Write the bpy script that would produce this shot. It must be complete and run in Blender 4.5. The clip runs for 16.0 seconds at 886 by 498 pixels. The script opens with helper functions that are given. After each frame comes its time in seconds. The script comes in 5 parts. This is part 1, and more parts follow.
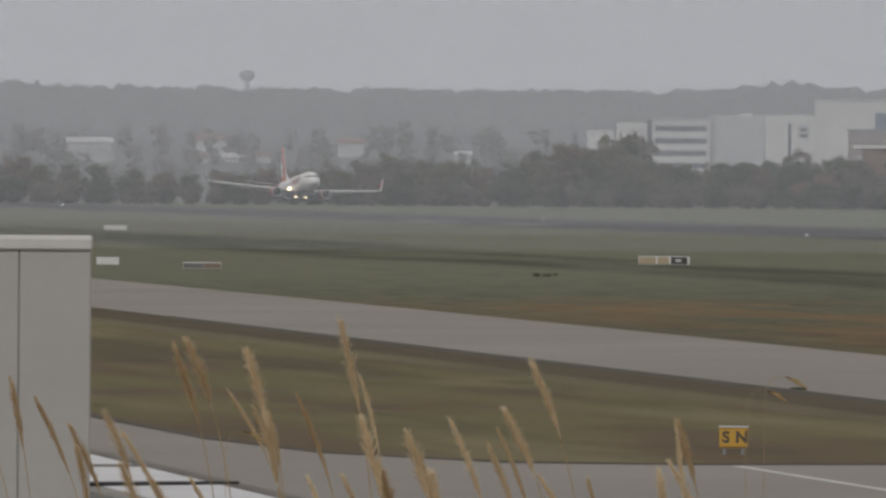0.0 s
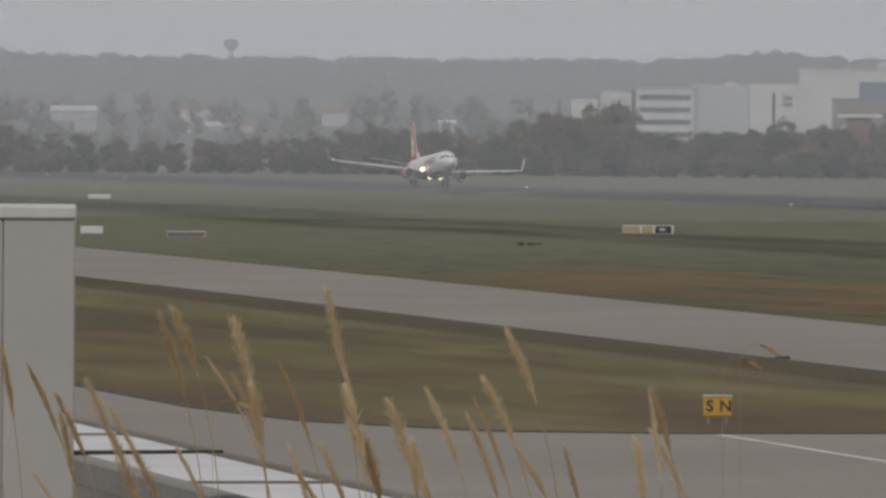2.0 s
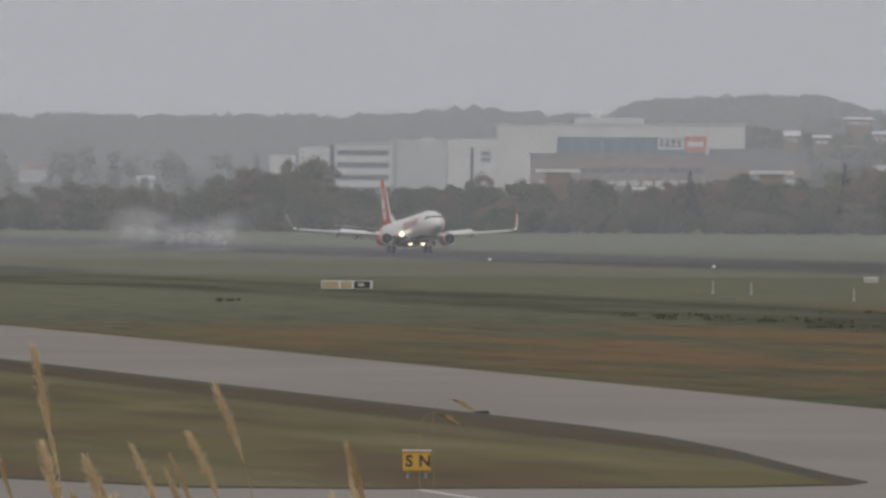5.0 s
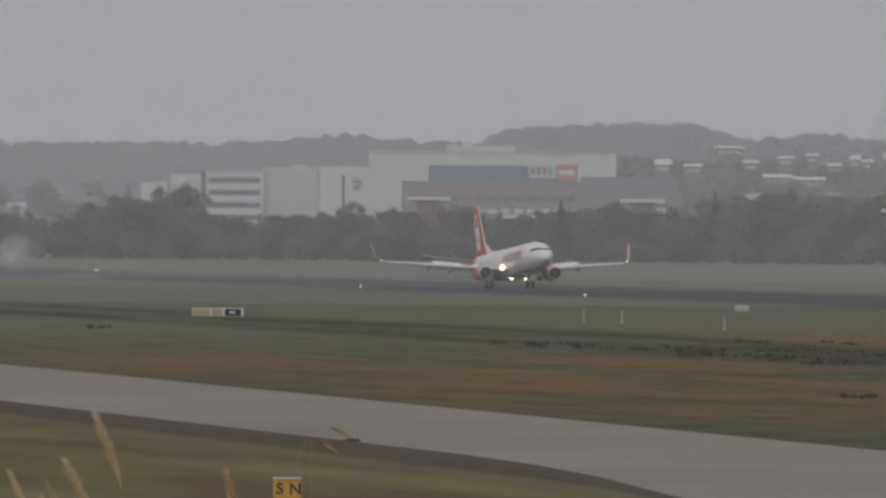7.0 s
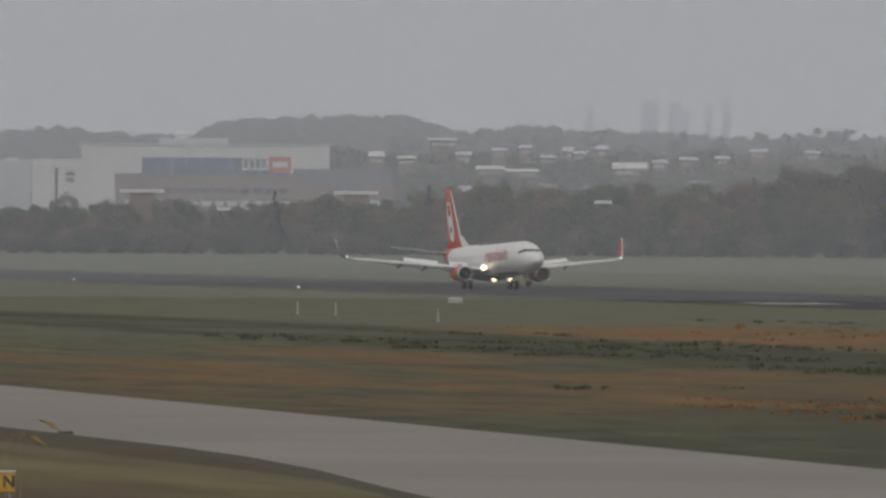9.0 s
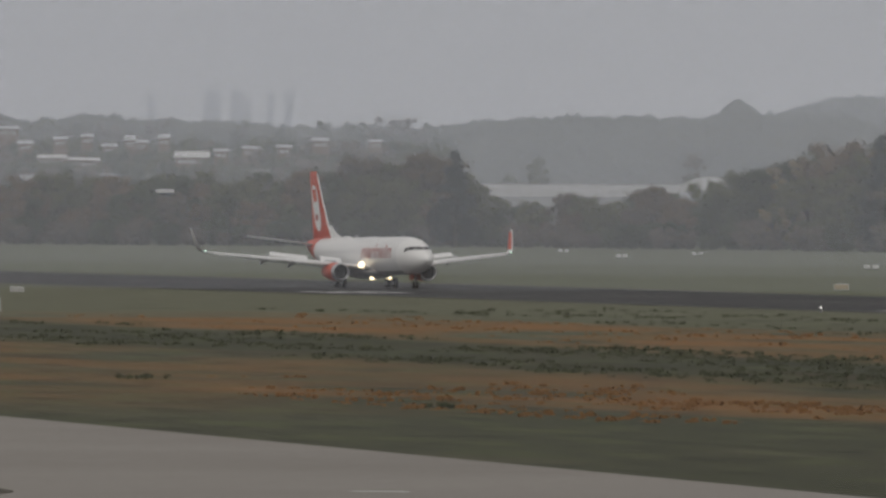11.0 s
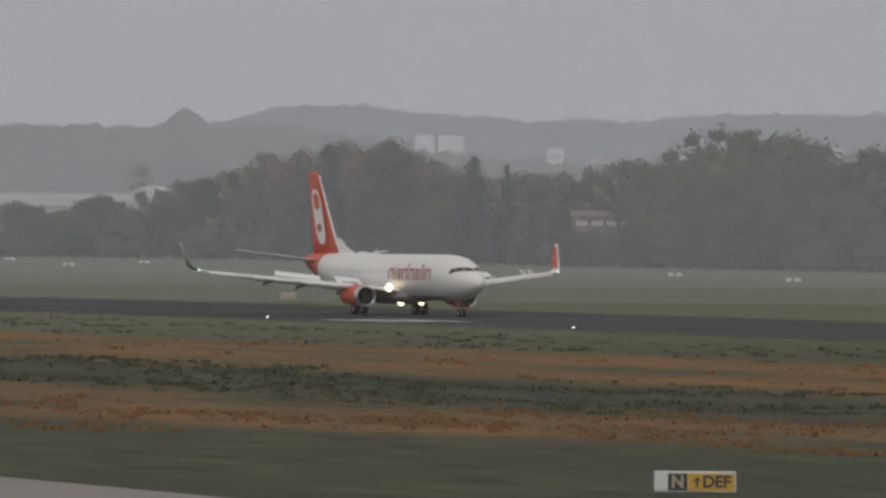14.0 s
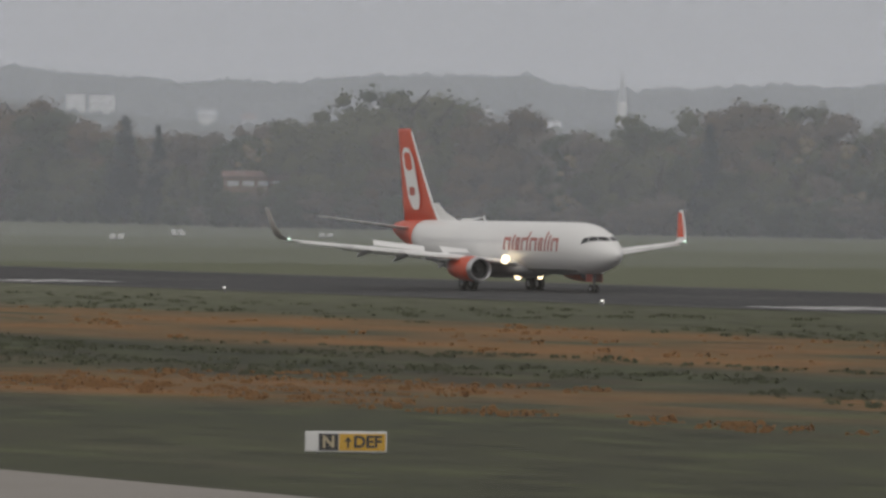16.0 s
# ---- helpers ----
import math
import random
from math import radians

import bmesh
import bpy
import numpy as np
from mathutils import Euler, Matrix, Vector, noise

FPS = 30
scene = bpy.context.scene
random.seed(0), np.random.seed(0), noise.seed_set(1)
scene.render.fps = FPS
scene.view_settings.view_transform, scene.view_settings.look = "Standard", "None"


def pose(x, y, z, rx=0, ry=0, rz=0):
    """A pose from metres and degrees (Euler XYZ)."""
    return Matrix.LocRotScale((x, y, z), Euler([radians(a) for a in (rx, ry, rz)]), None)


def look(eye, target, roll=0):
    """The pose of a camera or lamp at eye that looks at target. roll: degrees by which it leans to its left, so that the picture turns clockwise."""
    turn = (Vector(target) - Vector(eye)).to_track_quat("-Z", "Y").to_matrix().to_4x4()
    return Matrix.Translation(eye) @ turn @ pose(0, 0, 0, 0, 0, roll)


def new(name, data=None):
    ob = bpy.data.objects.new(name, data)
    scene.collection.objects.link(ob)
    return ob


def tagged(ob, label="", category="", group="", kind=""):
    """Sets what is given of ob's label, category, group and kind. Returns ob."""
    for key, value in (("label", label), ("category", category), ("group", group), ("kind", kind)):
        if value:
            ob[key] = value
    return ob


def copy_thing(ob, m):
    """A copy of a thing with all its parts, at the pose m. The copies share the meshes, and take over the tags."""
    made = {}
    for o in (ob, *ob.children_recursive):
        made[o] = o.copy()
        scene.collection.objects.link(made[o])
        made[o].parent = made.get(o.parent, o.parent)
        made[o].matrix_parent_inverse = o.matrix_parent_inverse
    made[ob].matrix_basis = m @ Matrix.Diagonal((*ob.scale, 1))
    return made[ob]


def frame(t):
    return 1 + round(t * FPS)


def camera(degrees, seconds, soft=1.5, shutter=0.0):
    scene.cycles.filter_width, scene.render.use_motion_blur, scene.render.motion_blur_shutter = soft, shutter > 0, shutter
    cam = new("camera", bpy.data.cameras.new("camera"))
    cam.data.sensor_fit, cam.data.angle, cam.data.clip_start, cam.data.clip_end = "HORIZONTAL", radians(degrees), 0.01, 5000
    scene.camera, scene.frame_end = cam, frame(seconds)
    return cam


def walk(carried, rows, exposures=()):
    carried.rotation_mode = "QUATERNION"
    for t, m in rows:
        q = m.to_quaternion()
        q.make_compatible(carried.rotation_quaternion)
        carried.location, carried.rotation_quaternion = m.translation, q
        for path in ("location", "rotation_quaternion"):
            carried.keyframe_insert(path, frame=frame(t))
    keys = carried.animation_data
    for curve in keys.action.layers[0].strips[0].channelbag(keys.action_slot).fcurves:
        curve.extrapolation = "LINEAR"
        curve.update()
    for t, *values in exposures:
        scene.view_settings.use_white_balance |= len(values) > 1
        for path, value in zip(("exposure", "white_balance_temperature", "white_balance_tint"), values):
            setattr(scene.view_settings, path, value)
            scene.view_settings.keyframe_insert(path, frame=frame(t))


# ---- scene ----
cam = camera(6.337, 16.0, soft=2.8)
EYE = (0.0, 0.0, 7.59)


def aim(bearing, tilt, lean):
    """A camera pose at the eye: bearing to the right of the runway's line, tilt up, lean."""
    return pose(*EYE) @ pose(0, 0, 0, 0, 0, -bearing) @ pose(0, 0, 0, 90 + tilt) @ pose(0, 0, 0, 0, 0, lean)


PATH = [  # seconds, bearing, tilt, lean in degrees
    (0.0, 11.162, -0.519, 0.435), (0.5, 11.473, -0.604, 0.342), (1.0, 11.477, -0.598, 0.405),
    (1.5, 11.237, -0.533, 0.401), (2.0, 11.278, -0.741, 0.455), (2.5, 11.213, -0.695, 0.382),
    (3.0, 11.34, -0.765, 0.407), (3.5, 11.753, -0.555, 0.303), (4.0, 12.39, -0.487, 0.352),
    (4.5, 12.803, -0.449, 0.354), (5.0, 13.432, -0.33, 0.298), (5.2, 13.819, -0.14, 0.356),
    (7.3, 14.461, -0.154, 0.332), (7.5, 14.505, -0.203, 0.139), (8.0, 14.666, -0.244, 0.229),
    (8.5, 15.035, -0.105, 0.423), (9.0, 16.405, -0.168, 0.331), (9.5, 17.812, -0.569, 0.408),
    (9.7, 18.335, -0.756, 0.388), (11.8, 20.65, 0.231, 0.469), (12.0, 21.174, 0.244, 0.519),
    (12.5, 21.782, -0.178, 0.499), (13.0, 22.59, -0.34, 0.56), (13.5, 23.362, -0.217, 0.426),
    (14.0, 23.498, -0.145, 0.401), (14.5, 23.865, -0.014, 0.415), (14.8, 24.196, -0.011, 0.388),
    (15.0, 24.413, -0.087, 0.394), (15.5, 25.21, -0.237, 0.559), (16.0, 25.997, -0.411, 0.485),
]
walk(cam, [(t, aim(b, e, r)) for t, b, e, r in PATH], exposures=[(0, -0.61), (5, -0.57), (7.5, -0.80), (9, -0.78), (12.5, -0.82), (16, -0.67)])

# ---- world and light: a low grey overcast sky ----
world = bpy.data.worlds.new("overcast")
scene.world = world
world.use_nodes = True
wn, wl = world.node_tree.nodes, world.node_tree.links
wn.clear()
sky = wn.new("ShaderNodeTexSky")
sky.sky_type, sky.sun_disc = "NISHITA", False
sky.sun_elevation, sky.sun_rotation = radians(35), radians(150)
sky.air_density, sky.dust_density = 1.0, 3.0
bw = wn.new("ShaderNodeRGBToBW")
wl.new(sky.outputs[0], bw.inputs[0])
clouds = wn.new("ShaderNodeTexNoise")
clouds.inputs["Scale"].default_value, clouds.inputs["Detail"].default_value = 2.2, 4
cloud_tone = wn.new("ShaderNodeMapRange")
cloud_tone.inputs[3].default_value, cloud_tone.inputs[4].default_value = 6.2, 7.0
wl.new(clouds.outputs[0], cloud_tone.inputs[0])
veil_mix = wn.new("ShaderNodeMix")
veil_mix.inputs[0].default_value = 0.94
wl.new(bw.outputs[0], veil_mix.inputs[2])
wl.new(cloud_tone.outputs[0], veil_mix.inputs[3])
tone = wn.new("ShaderNodeMix")
tone.data_type, tone.blend_type = "RGBA", "MULTIPLY"
tone.inputs[0].default_value = 1.0
tone.inputs[7].default_value = (1.022, 0.984, 0.962, 1)
wl.new(veil_mix.outputs[0], tone.inputs[6])
back = wn.new("ShaderNodeBackground")
back.inputs[1].default_value = 0.112
wl.new(tone.outputs[2], back.inputs[0])
wl.new(back.outputs[0], wn.new("ShaderNodeOutputWorld").inputs[0])
sun = new("sun", bpy.data.lights.new("sun", "SUN"))
sun.data.energy, sun.data.angle, sun.data.color = 1.25, radians(25), (1.0, 0.97, 0.93)
sun.matrix_world = look((0, 0, 0), (0.40, 0.68, -0.55))
sun.location = (-200, -300, 400)

# ---- materials ----
def surf(name, a, b, scale=1.0, rough=0.8, metal=0.0, bump=0.0, fine=12.0, own=0.0, glow=0.0, coords="Object", spec=None, through_light=0.0):
    """A surface of two tones mixed by coarse and fine grain; own: variation from thing to thing."""
    m = bpy.data.materials.new(name)
    m.use_nodes = True
    n, l = m.node_tree.nodes, m.node_tree.links
    p = n["Principled BSDF"]
    tc = n.new("ShaderNodeTexCoord")
    big, small = n.new("ShaderNodeTexNoise"), n.new("ShaderNodeTexNoise")
    big.inputs["Scale"].default_value, big.inputs["Detail"].default_value = scale, 5
    small.inputs["Scale"].default_value, small.inputs["Detail"].default_value = scale * fine, 3
    for q in (big, small):
        l.new(tc.outputs[coords], q.inputs["Vector"])
    add = n.new("ShaderNodeMath")
    add.operation = "MULTIPLY_ADD"
    add.inputs[1].default_value = 0.4
    l.new(small.outputs[0], add.inputs[0])
    l.new(big.outputs[0], add.inputs[2])
    ramp = n.new("ShaderNodeMapRange")
    ramp.inputs[1].default_value, ramp.inputs[2].default_value = 0.45, 0.95
    l.new(add.outputs[0], ramp.inputs[0])
    fac = ramp.outputs[0]
    if own:
        info, mix = n.new("ShaderNodeObjectInfo"), n.new("ShaderNodeMix")
        mix.inputs[0].default_value = own
        l.new(fac, mix.inputs[2])
        l.new(info.outputs["Random"], mix.inputs[3])
        fac = mix.outputs[0]
    col = n.new("ShaderNodeMix")
    col.data_type = "RGBA"
    col.inputs[6].default_value, col.inputs[7].default_value = (*a, 1), (*b, 1)
    l.new(fac, col.inputs[0])
    l.new(col.outputs[2], p.inputs["Base Color"])
    p.inputs["Roughness"].default_value, p.inputs["Metallic"].default_value = rough, metal
    if spec is not None:
        p.inputs["Specular IOR Level"].default_value = spec
    if bump:
        bp = n.new("ShaderNodeBump")
        bp.inputs["Strength"].default_value, bp.inputs["Distance"].default_value = bump, 0.05
        l.new(add.outputs[0], bp.inputs["Height"])
        l.new(bp.outputs[0], p.inputs["Normal"])
    if through_light:
        thin, both = n.new("ShaderNodeBsdfTranslucent"), n.new("ShaderNodeMixShader")
        both.inputs[0].default_value = through_light
        l.new(col.outputs[2], thin.inputs[0])
        l.new(p.outputs[0], both.inputs[1])
        l.new(thin.outputs[0], both.inputs[2])
        l.new(both.outputs[0], n["Material Output"].inputs[0])
    if glow:
        p.inputs["Emission Color"].default_value, p.inputs["Emission Strength"].default_value = (*b, 1), glow
    return m


def airy(name, colour, alpha, scale=0.0, lo=0.35, hi=0.75, ball=False):
    """Mist or smoke: partly clear, partly scattering; scale breaks it up."""
    m = bpy.data.materials.new(name)
    m.use_nodes = True
    n, l = m.node_tree.nodes, m.node_tree.links
    n.clear()
    out, clear, dif, tra, both, mix = (n.new("ShaderNode" + k) for k in ("OutputMaterial", "BsdfTransparent", "BsdfDiffuse", "BsdfTranslucent", "MixShader", "MixShader"))
    dif.inputs[0].default_value = tra.inputs[0].default_value = (*colour, 1)
    both.inputs[0].default_value = 0.12
    l.new(dif.outputs[0], both.inputs[1])
    l.new(tra.outputs[0], both.inputs[2])
    mix.inputs[0].default_value = alpha
    l.new(clear.outputs[0], mix.inputs[1])
    l.new(both.outputs[0], mix.inputs[2])
    l.new(mix.outputs[0], out.inputs[0])
    if scale:
        tc, nz, mr = n.new("ShaderNodeTexCoord"), n.new("ShaderNodeTexNoise"), n.new("ShaderNodeMapRange")
        nz.inputs["Scale"].default_value, nz.inputs["Detail"].default_value = scale, 4
        mr.inputs[1].default_value, mr.inputs[2].default_value, mr.inputs[4].default_value = lo, hi, alpha
        l.new(tc.outputs["Object"], nz.inputs["Vector"])
        l.new(nz.outputs[0], mr.inputs[0])
        l.new(mr.outputs[0], mix.inputs[0])
        if ball:
            grad, mul = n.new("ShaderNodeTexGradient"), n.new("ShaderNodeMath")
            grad.gradient_type, mul.operation = "SPHERICAL", "MULTIPLY"
            l.new(tc.outputs["Object"], grad.inputs[0])
            l.new(grad.outputs["Fac"], mul.inputs[0])
            l.new(mr.outputs[0], mul.inputs[1])
            l.new(mul.outputs[0], mix.inputs[0])
    return m


WHITE = surf("aircraft white paint", (0.82, 0.82, 0.82), (0.88, 0.88, 0.87), 0.25, 0.35, bump=0.02)
GREYP = surf("aircraft grey paint", (0.42, 0.43, 0.45), (0.55, 0.56, 0.58), 0.4, 0.4)
# fairing grey, darkened for underside shade; also paints that shade on the fuselage
BELLY_SHADE = surf("aircraft belly grey and shade", (0.20, 0.20, 0.21), (0.30, 0.30, 0.31), 0.5, 0.5)
RED = surf("red livery paint", (0.60, 0.085, 0.04), (0.70, 0.12, 0.06), 0.4, 0.4)
DARKRED = surf("dark red lettering paint", (0.42, 0.12, 0.10), (0.50, 0.17, 0.14), 0.6, 0.45)
CABIN = surf("shaded cabin window", (0.60, 0.60, 0.61), (0.66, 0.66, 0.67), 1, 0.3)
GEARRED = surf("dark red door paint", (0.20, 0.04, 0.03), (0.26, 0.06, 0.045), 1, 0.5)
METAL = surf("bare metal lip", (0.5, 0.5, 0.52), (0.66, 0.66, 0.68), 0.8, 0.3, 0.9)
TYRE = surf("tyre rubber", (0.012, 0.012, 0.013), (0.03, 0.03, 0.03), 2, 0.9)
DARKHOLE = surf("dark engine duct", (0.012, 0.012, 0.014), (0.04, 0.04, 0.045), 1, 0.6)
STRUT = surf("gear strut", (0.25, 0.25, 0.26), (0.4, 0.4, 0.42), 2, 0.4, 0.6)
COCKPIT = surf("cockpit glass", (0.01, 0.012, 0.015), (0.03, 0.033, 0.04), 1, 0.08)
LAMP = surf("landing lamp", (1, 0.8, 0.5), (1.0, 0.80, 0.5), 1, 0.5, glow=6)
NAVG = surf("navigation lamp", (0.7, 1, 0.8), (0.75, 1.0, 0.85), 1, 0.5, glow=2)
GLINT = surf("runway lamp", (1, 0.97, 0.9), (1.0, 0.96, 0.88), 1, 0.5, glow=5)
CONCRETE = surf("taxiway concrete", (0.225, 0.209, 0.190), (0.298, 0.278, 0.254), 0.05, 0.9, bump=0.1, fine=30, spec=0.25)
ASPHALT = surf("runway asphalt", (0.035, 0.036, 0.040), (0.062, 0.062, 0.066), 0.03, 0.85, fine=25, spec=0.15)
MARK = surf("white runway paint", (0.5, 0.5, 0.5), (0.68, 0.68, 0.67), 0.3, 0.8)
YLINE = surf("pale guide line", (0.13, 0.13, 0.125), (0.2, 0.2, 0.19), 0.5, 0.85)
SIGNY = surf("yellow sign face", (0.52, 0.29, 0.015), (0.62, 0.36, 0.025), 2, 0.5)
SIGNK = surf("black sign face", (0.012, 0.012, 0.012), (0.03, 0.03, 0.03), 2, 0.5)
SIGNW = surf("white sign housing", (0.62, 0.62, 0.62), (0.74, 0.74, 0.73), 2, 0.6)
BOXWALL = surf("light grey cabinet paint", (0.40, 0.39, 0.375), (0.45, 0.44, 0.425), 1.5, 0.6, bump=0.02)
BOXCAP = surf("pale cabinet cap", (0.55, 0.545, 0.53), (0.62, 0.615, 0.6), 2, 0.55)
MEMBRANE = surf("white roof membrane", (0.52, 0.53, 0.55), (0.72, 0.73, 0.75), 1.2, 0.5, bump=0.05)
KERB = surf("grey roof kerb", (0.22, 0.215, 0.205), (0.3, 0.295, 0.28), 2.5, 0.85, bump=0.1)
PARAPET = surf("weathered grey parapet", (0.13, 0.12, 0.11), (0.2, 0.185, 0.17), 2.5, 0.9, bump=0.15)
BLACK = surf("black rubber", (0.008, 0.008, 0.009), (0.022, 0.022, 0.024), 3, 0.35)
STEM = surf("straw stem", (0.30, 0.21, 0.10), (0.46, 0.34, 0.17), 6, 0.85, own=0.5)
PLUME = surf("straw plume", (0.50, 0.36, 0.20), (0.86, 0.74, 0.54), 9, 0.9, own=0.7, through_light=0.35)
TURF = surf("terrace turf", (0.10, 0.085, 0.04), (0.17, 0.14, 0.07), 1.2, 0.95, bump=0.3)
BARK = surf("bark", (0.06, 0.05, 0.04), (0.11, 0.09, 0.07), 3, 0.95, bump=0.2)
LEAF_A = surf("dull olive leaves", (0.105, 0.112, 0.062), (0.205, 0.205, 0.115), 0.16, 0.9, own=0.55, spec=0.1, through_light=0.4)
LEAF_B = surf("russet autumn leaves", (0.135, 0.105, 0.075), (0.25, 0.185, 0.125), 0.16, 0.9, own=0.55, spec=0.1, through_light=0.4)
LEAF_C = surf("dark evergreen needles", (0.040, 0.052, 0.054), (0.072, 0.086, 0.082), 0.5, 0.9, own=0.4, spec=0.1, through_light=0.3)
LEAF_D = surf("pale yellow leaves", (0.24, 0.19, 0.11), (0.36, 0.29, 0.17), 0.5, 0.9, own=0.4, spec=0.1, through_light=0.4)
LEAF_E = surf("deep green leaves", (0.070, 0.086, 0.056), (0.13, 0.145, 0.088), 0.16, 0.9, own=0.5, spec=0.1, through_light=0.4)
LEAF_F = surf("bare brown twigs and leaves", (0.15, 0.128, 0.105), (0.235, 0.20, 0.165), 0.16, 0.9, own=0.5, spec=0.1, through_light=0.4)
WOODS = surf("far autumn woods", (0.066, 0.074, 0.066), (0.112, 0.114, 0.094), 0.012, 0.95, fine=8)
PALEWALL = surf("white rendered wall", (0.60, 0.60, 0.59), (0.72, 0.72, 0.70), 0.12, 0.8)
TOWERW = surf("white tower block render", (0.80, 0.79, 0.75), (0.86, 0.85, 0.81), 0.05, 0.8)
HOUSEW = surf("dull pale render", (0.36, 0.36, 0.36), (0.46, 0.46, 0.45), 0.3, 0.8)
GREYWALL = surf("pale grey cladding", (0.46, 0.47, 0.49), (0.56, 0.57, 0.59), 0.1, 0.7)
BRICKW = surf("brown brick wall", (0.17, 0.125, 0.10), (0.25, 0.18, 0.14), 0.4, 0.9)
GLASSD = surf("dark window band", (0.03, 0.04, 0.055), (0.07, 0.085, 0.11), 0.2, 0.15)
GLASSB = surf("blue window band", (0.06, 0.11, 0.17), (0.11, 0.17, 0.25), 0.15, 0.2)
ROOFG = surf("grey roof", (0.12, 0.12, 0.125), (0.2, 0.2, 0.205), 0.3, 0.8)
ROOFR = surf("red tile roof", (0.19, 0.12, 0.10), (0.26, 0.16, 0.13), 0.5, 0.9)
SIGNR = surf("red sign panel", (0.5, 0.12, 0.08), (0.6, 0.17, 0.11), 0.5, 0.6)
EDGE = surf("dark turf edge", (0.030, 0.026, 0.015), (0.06, 0.05, 0.027), 0.6, 0.95, bump=0.3)
HEATH = surf("rusty heath", (0.27, 0.142, 0.052), (0.40, 0.205, 0.075), 0.12, 0.95, spec=0.1, through_light=0.5)
ROUGH = surf("dull green scrub", (0.072, 0.082, 0.046), (0.125, 0.138, 0.076), 0.1, 0.95, spec=0.1, through_light=0.5)
SMOKE = airy("tyre smoke", (0.97, 0.985, 1.0), 0.66, 1.1, 0.15, 0.8, ball=True)
# grey matched to the hazy background, for the backlit starboard winglet
HAZETIP = surf("winglet toned to the haze", (0.31, 0.30, 0.28), (0.36, 0.345, 0.325), 1, 0.5)
SIGNPALE = surf("faded sign face", (0.36, 0.30, 0.19), (0.46, 0.39, 0.26), 1, 0.7)
POSTW = surf("weathered white post", (0.36, 0.36, 0.35), (0.48, 0.48, 0.46), 2, 0.8)


def ground_material():
    """Airfield turf: green with bands of brown heath that run along the runway."""
    m = bpy.data.materials.new("airfield turf")
    m.use_nodes = True
    n, l = m.node_tree.nodes, m.node_tree.links
    p = n["Principled BSDF"]
    p.inputs["Roughness"].default_value = 0.95
    p.inputs["Specular IOR Level"].default_value = 0.1
    geo, sep = n.new("ShaderNodeNewGeometry"), n.new("ShaderNodeSeparateXYZ")
    l.new(geo.outputs["Position"], sep.inputs[0])

    def math2(op, a, b):
        q = n.new("ShaderNodeMath")
        q.operation = op
        for k, v in enumerate((a, b)):
            if isinstance(v, (int, float)):
                q.inputs[k].default_value = v
            else:
                l.new(v, q.inputs[k])
        return q.outputs[0]

    def noise_at(sx, sy, detail=4):
        mp, q = n.new("ShaderNodeMapping"), n.new("ShaderNodeTexNoise")
        mp.inputs["Scale"].default_value = (sx, sy, 1)
        q.inputs["Scale"].default_value, q.inputs["Detail"].default_value = 1, detail
        l.new(geo.outputs["Position"], mp.inputs[0])
        l.new(mp.outputs[0], q.inputs["Vector"])
        return q.outputs[0]

    def band(x, lo, hi, soft):
        a, b = n.new("ShaderNodeMapRange"), n.new("ShaderNodeMapRange")
        for q, e0, e1 in ((a, lo - soft, lo + soft), (b, hi + soft, hi - soft)):
            q.interpolation_type = "SMOOTHSTEP"
            q.inputs[1].default_value, q.inputs[2].default_value = e0, e1
            l.new(x, q.inputs[0])
        return math2("MULTIPLY", a.outputs[0], b.outputs[0])

    def mixed(base, rgb, fac):
        q = n.new("ShaderNodeMix")
        q.data_type = "RGBA"
        if isinstance(base, tuple):
            q.inputs[6].default_value = (*base, 1)
        else:
            l.new(base, q.inputs[6])
        q.inputs[7].default_value = (*rgb, 1)
        l.new(fac, q.inputs[0])
        return q.outputs[2]

    def above(v, lo, hi):
        q = n.new("ShaderNodeMapRange")
        q.inputs[1].default_value, q.inputs[2].default_value = lo, hi
        l.new(v, q.inputs[0])
        return q.outputs[0]

    warp = math2("MULTIPLY", math2("SUBTRACT", noise_at(0.02, 0.006), 0.5), 26)
    x = math2("ADD", sep.outputs[0], warp)
    y = sep.outputs[1]
    patch, streak, fine = noise_at(0.05, 0.012), noise_at(0.14, 0.03), noise_at(1.1, 0.5)
    c = mixed((0.056, 0.063, 0.036), (0.084, 0.087, 0.050), above(patch, 0.35, 0.65))
    # distance haze put into the colour: turf paler from about 470 m on
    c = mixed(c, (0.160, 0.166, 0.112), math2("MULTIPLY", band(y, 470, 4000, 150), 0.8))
    near = band(x, -100, 70, 5)
    c = mixed(c, (0.148, 0.126, 0.048), math2("MULTIPLY", near, 0.85))
    c = mixed(c, (0.112, 0.074, 0.042), math2("MULTIPLY", near, math2("MULTIPLY", above(streak, 0.47, 0.60), 0.85)))
    c = mixed(c, (0.072, 0.064, 0.032), math2("MULTIPLY", near, math2("MULTIPLY", above(noise_at(0.10, 0.016), 0.52, 0.66), 0.8)))
    c = mixed(c, (0.215, 0.175, 0.090), math2("MULTIPLY", near, math2("MULTIPLY", above(noise_at(0.16, 0.03), 0.52, 0.70), 0.7)))
    c = mixed(c, (0.074, 0.058, 0.036), math2("MULTIPLY", band(sep.outputs[0], 63.8, 69, 0.6), 0.85))
    c = mixed(c, (0.150, 0.132, 0.080), math2("MULTIPLY", band(sep.outputs[0], 61.4, 63.6, 0.6), 0.6))
    c = mixed(c, (0.030, 0.035, 0.021), math2("MULTIPLY", band(x, 136, 164, 6), math2("MULTIPLY", above(noise_at(0.07, 0.018), 0.28, 0.55), 0.75)))
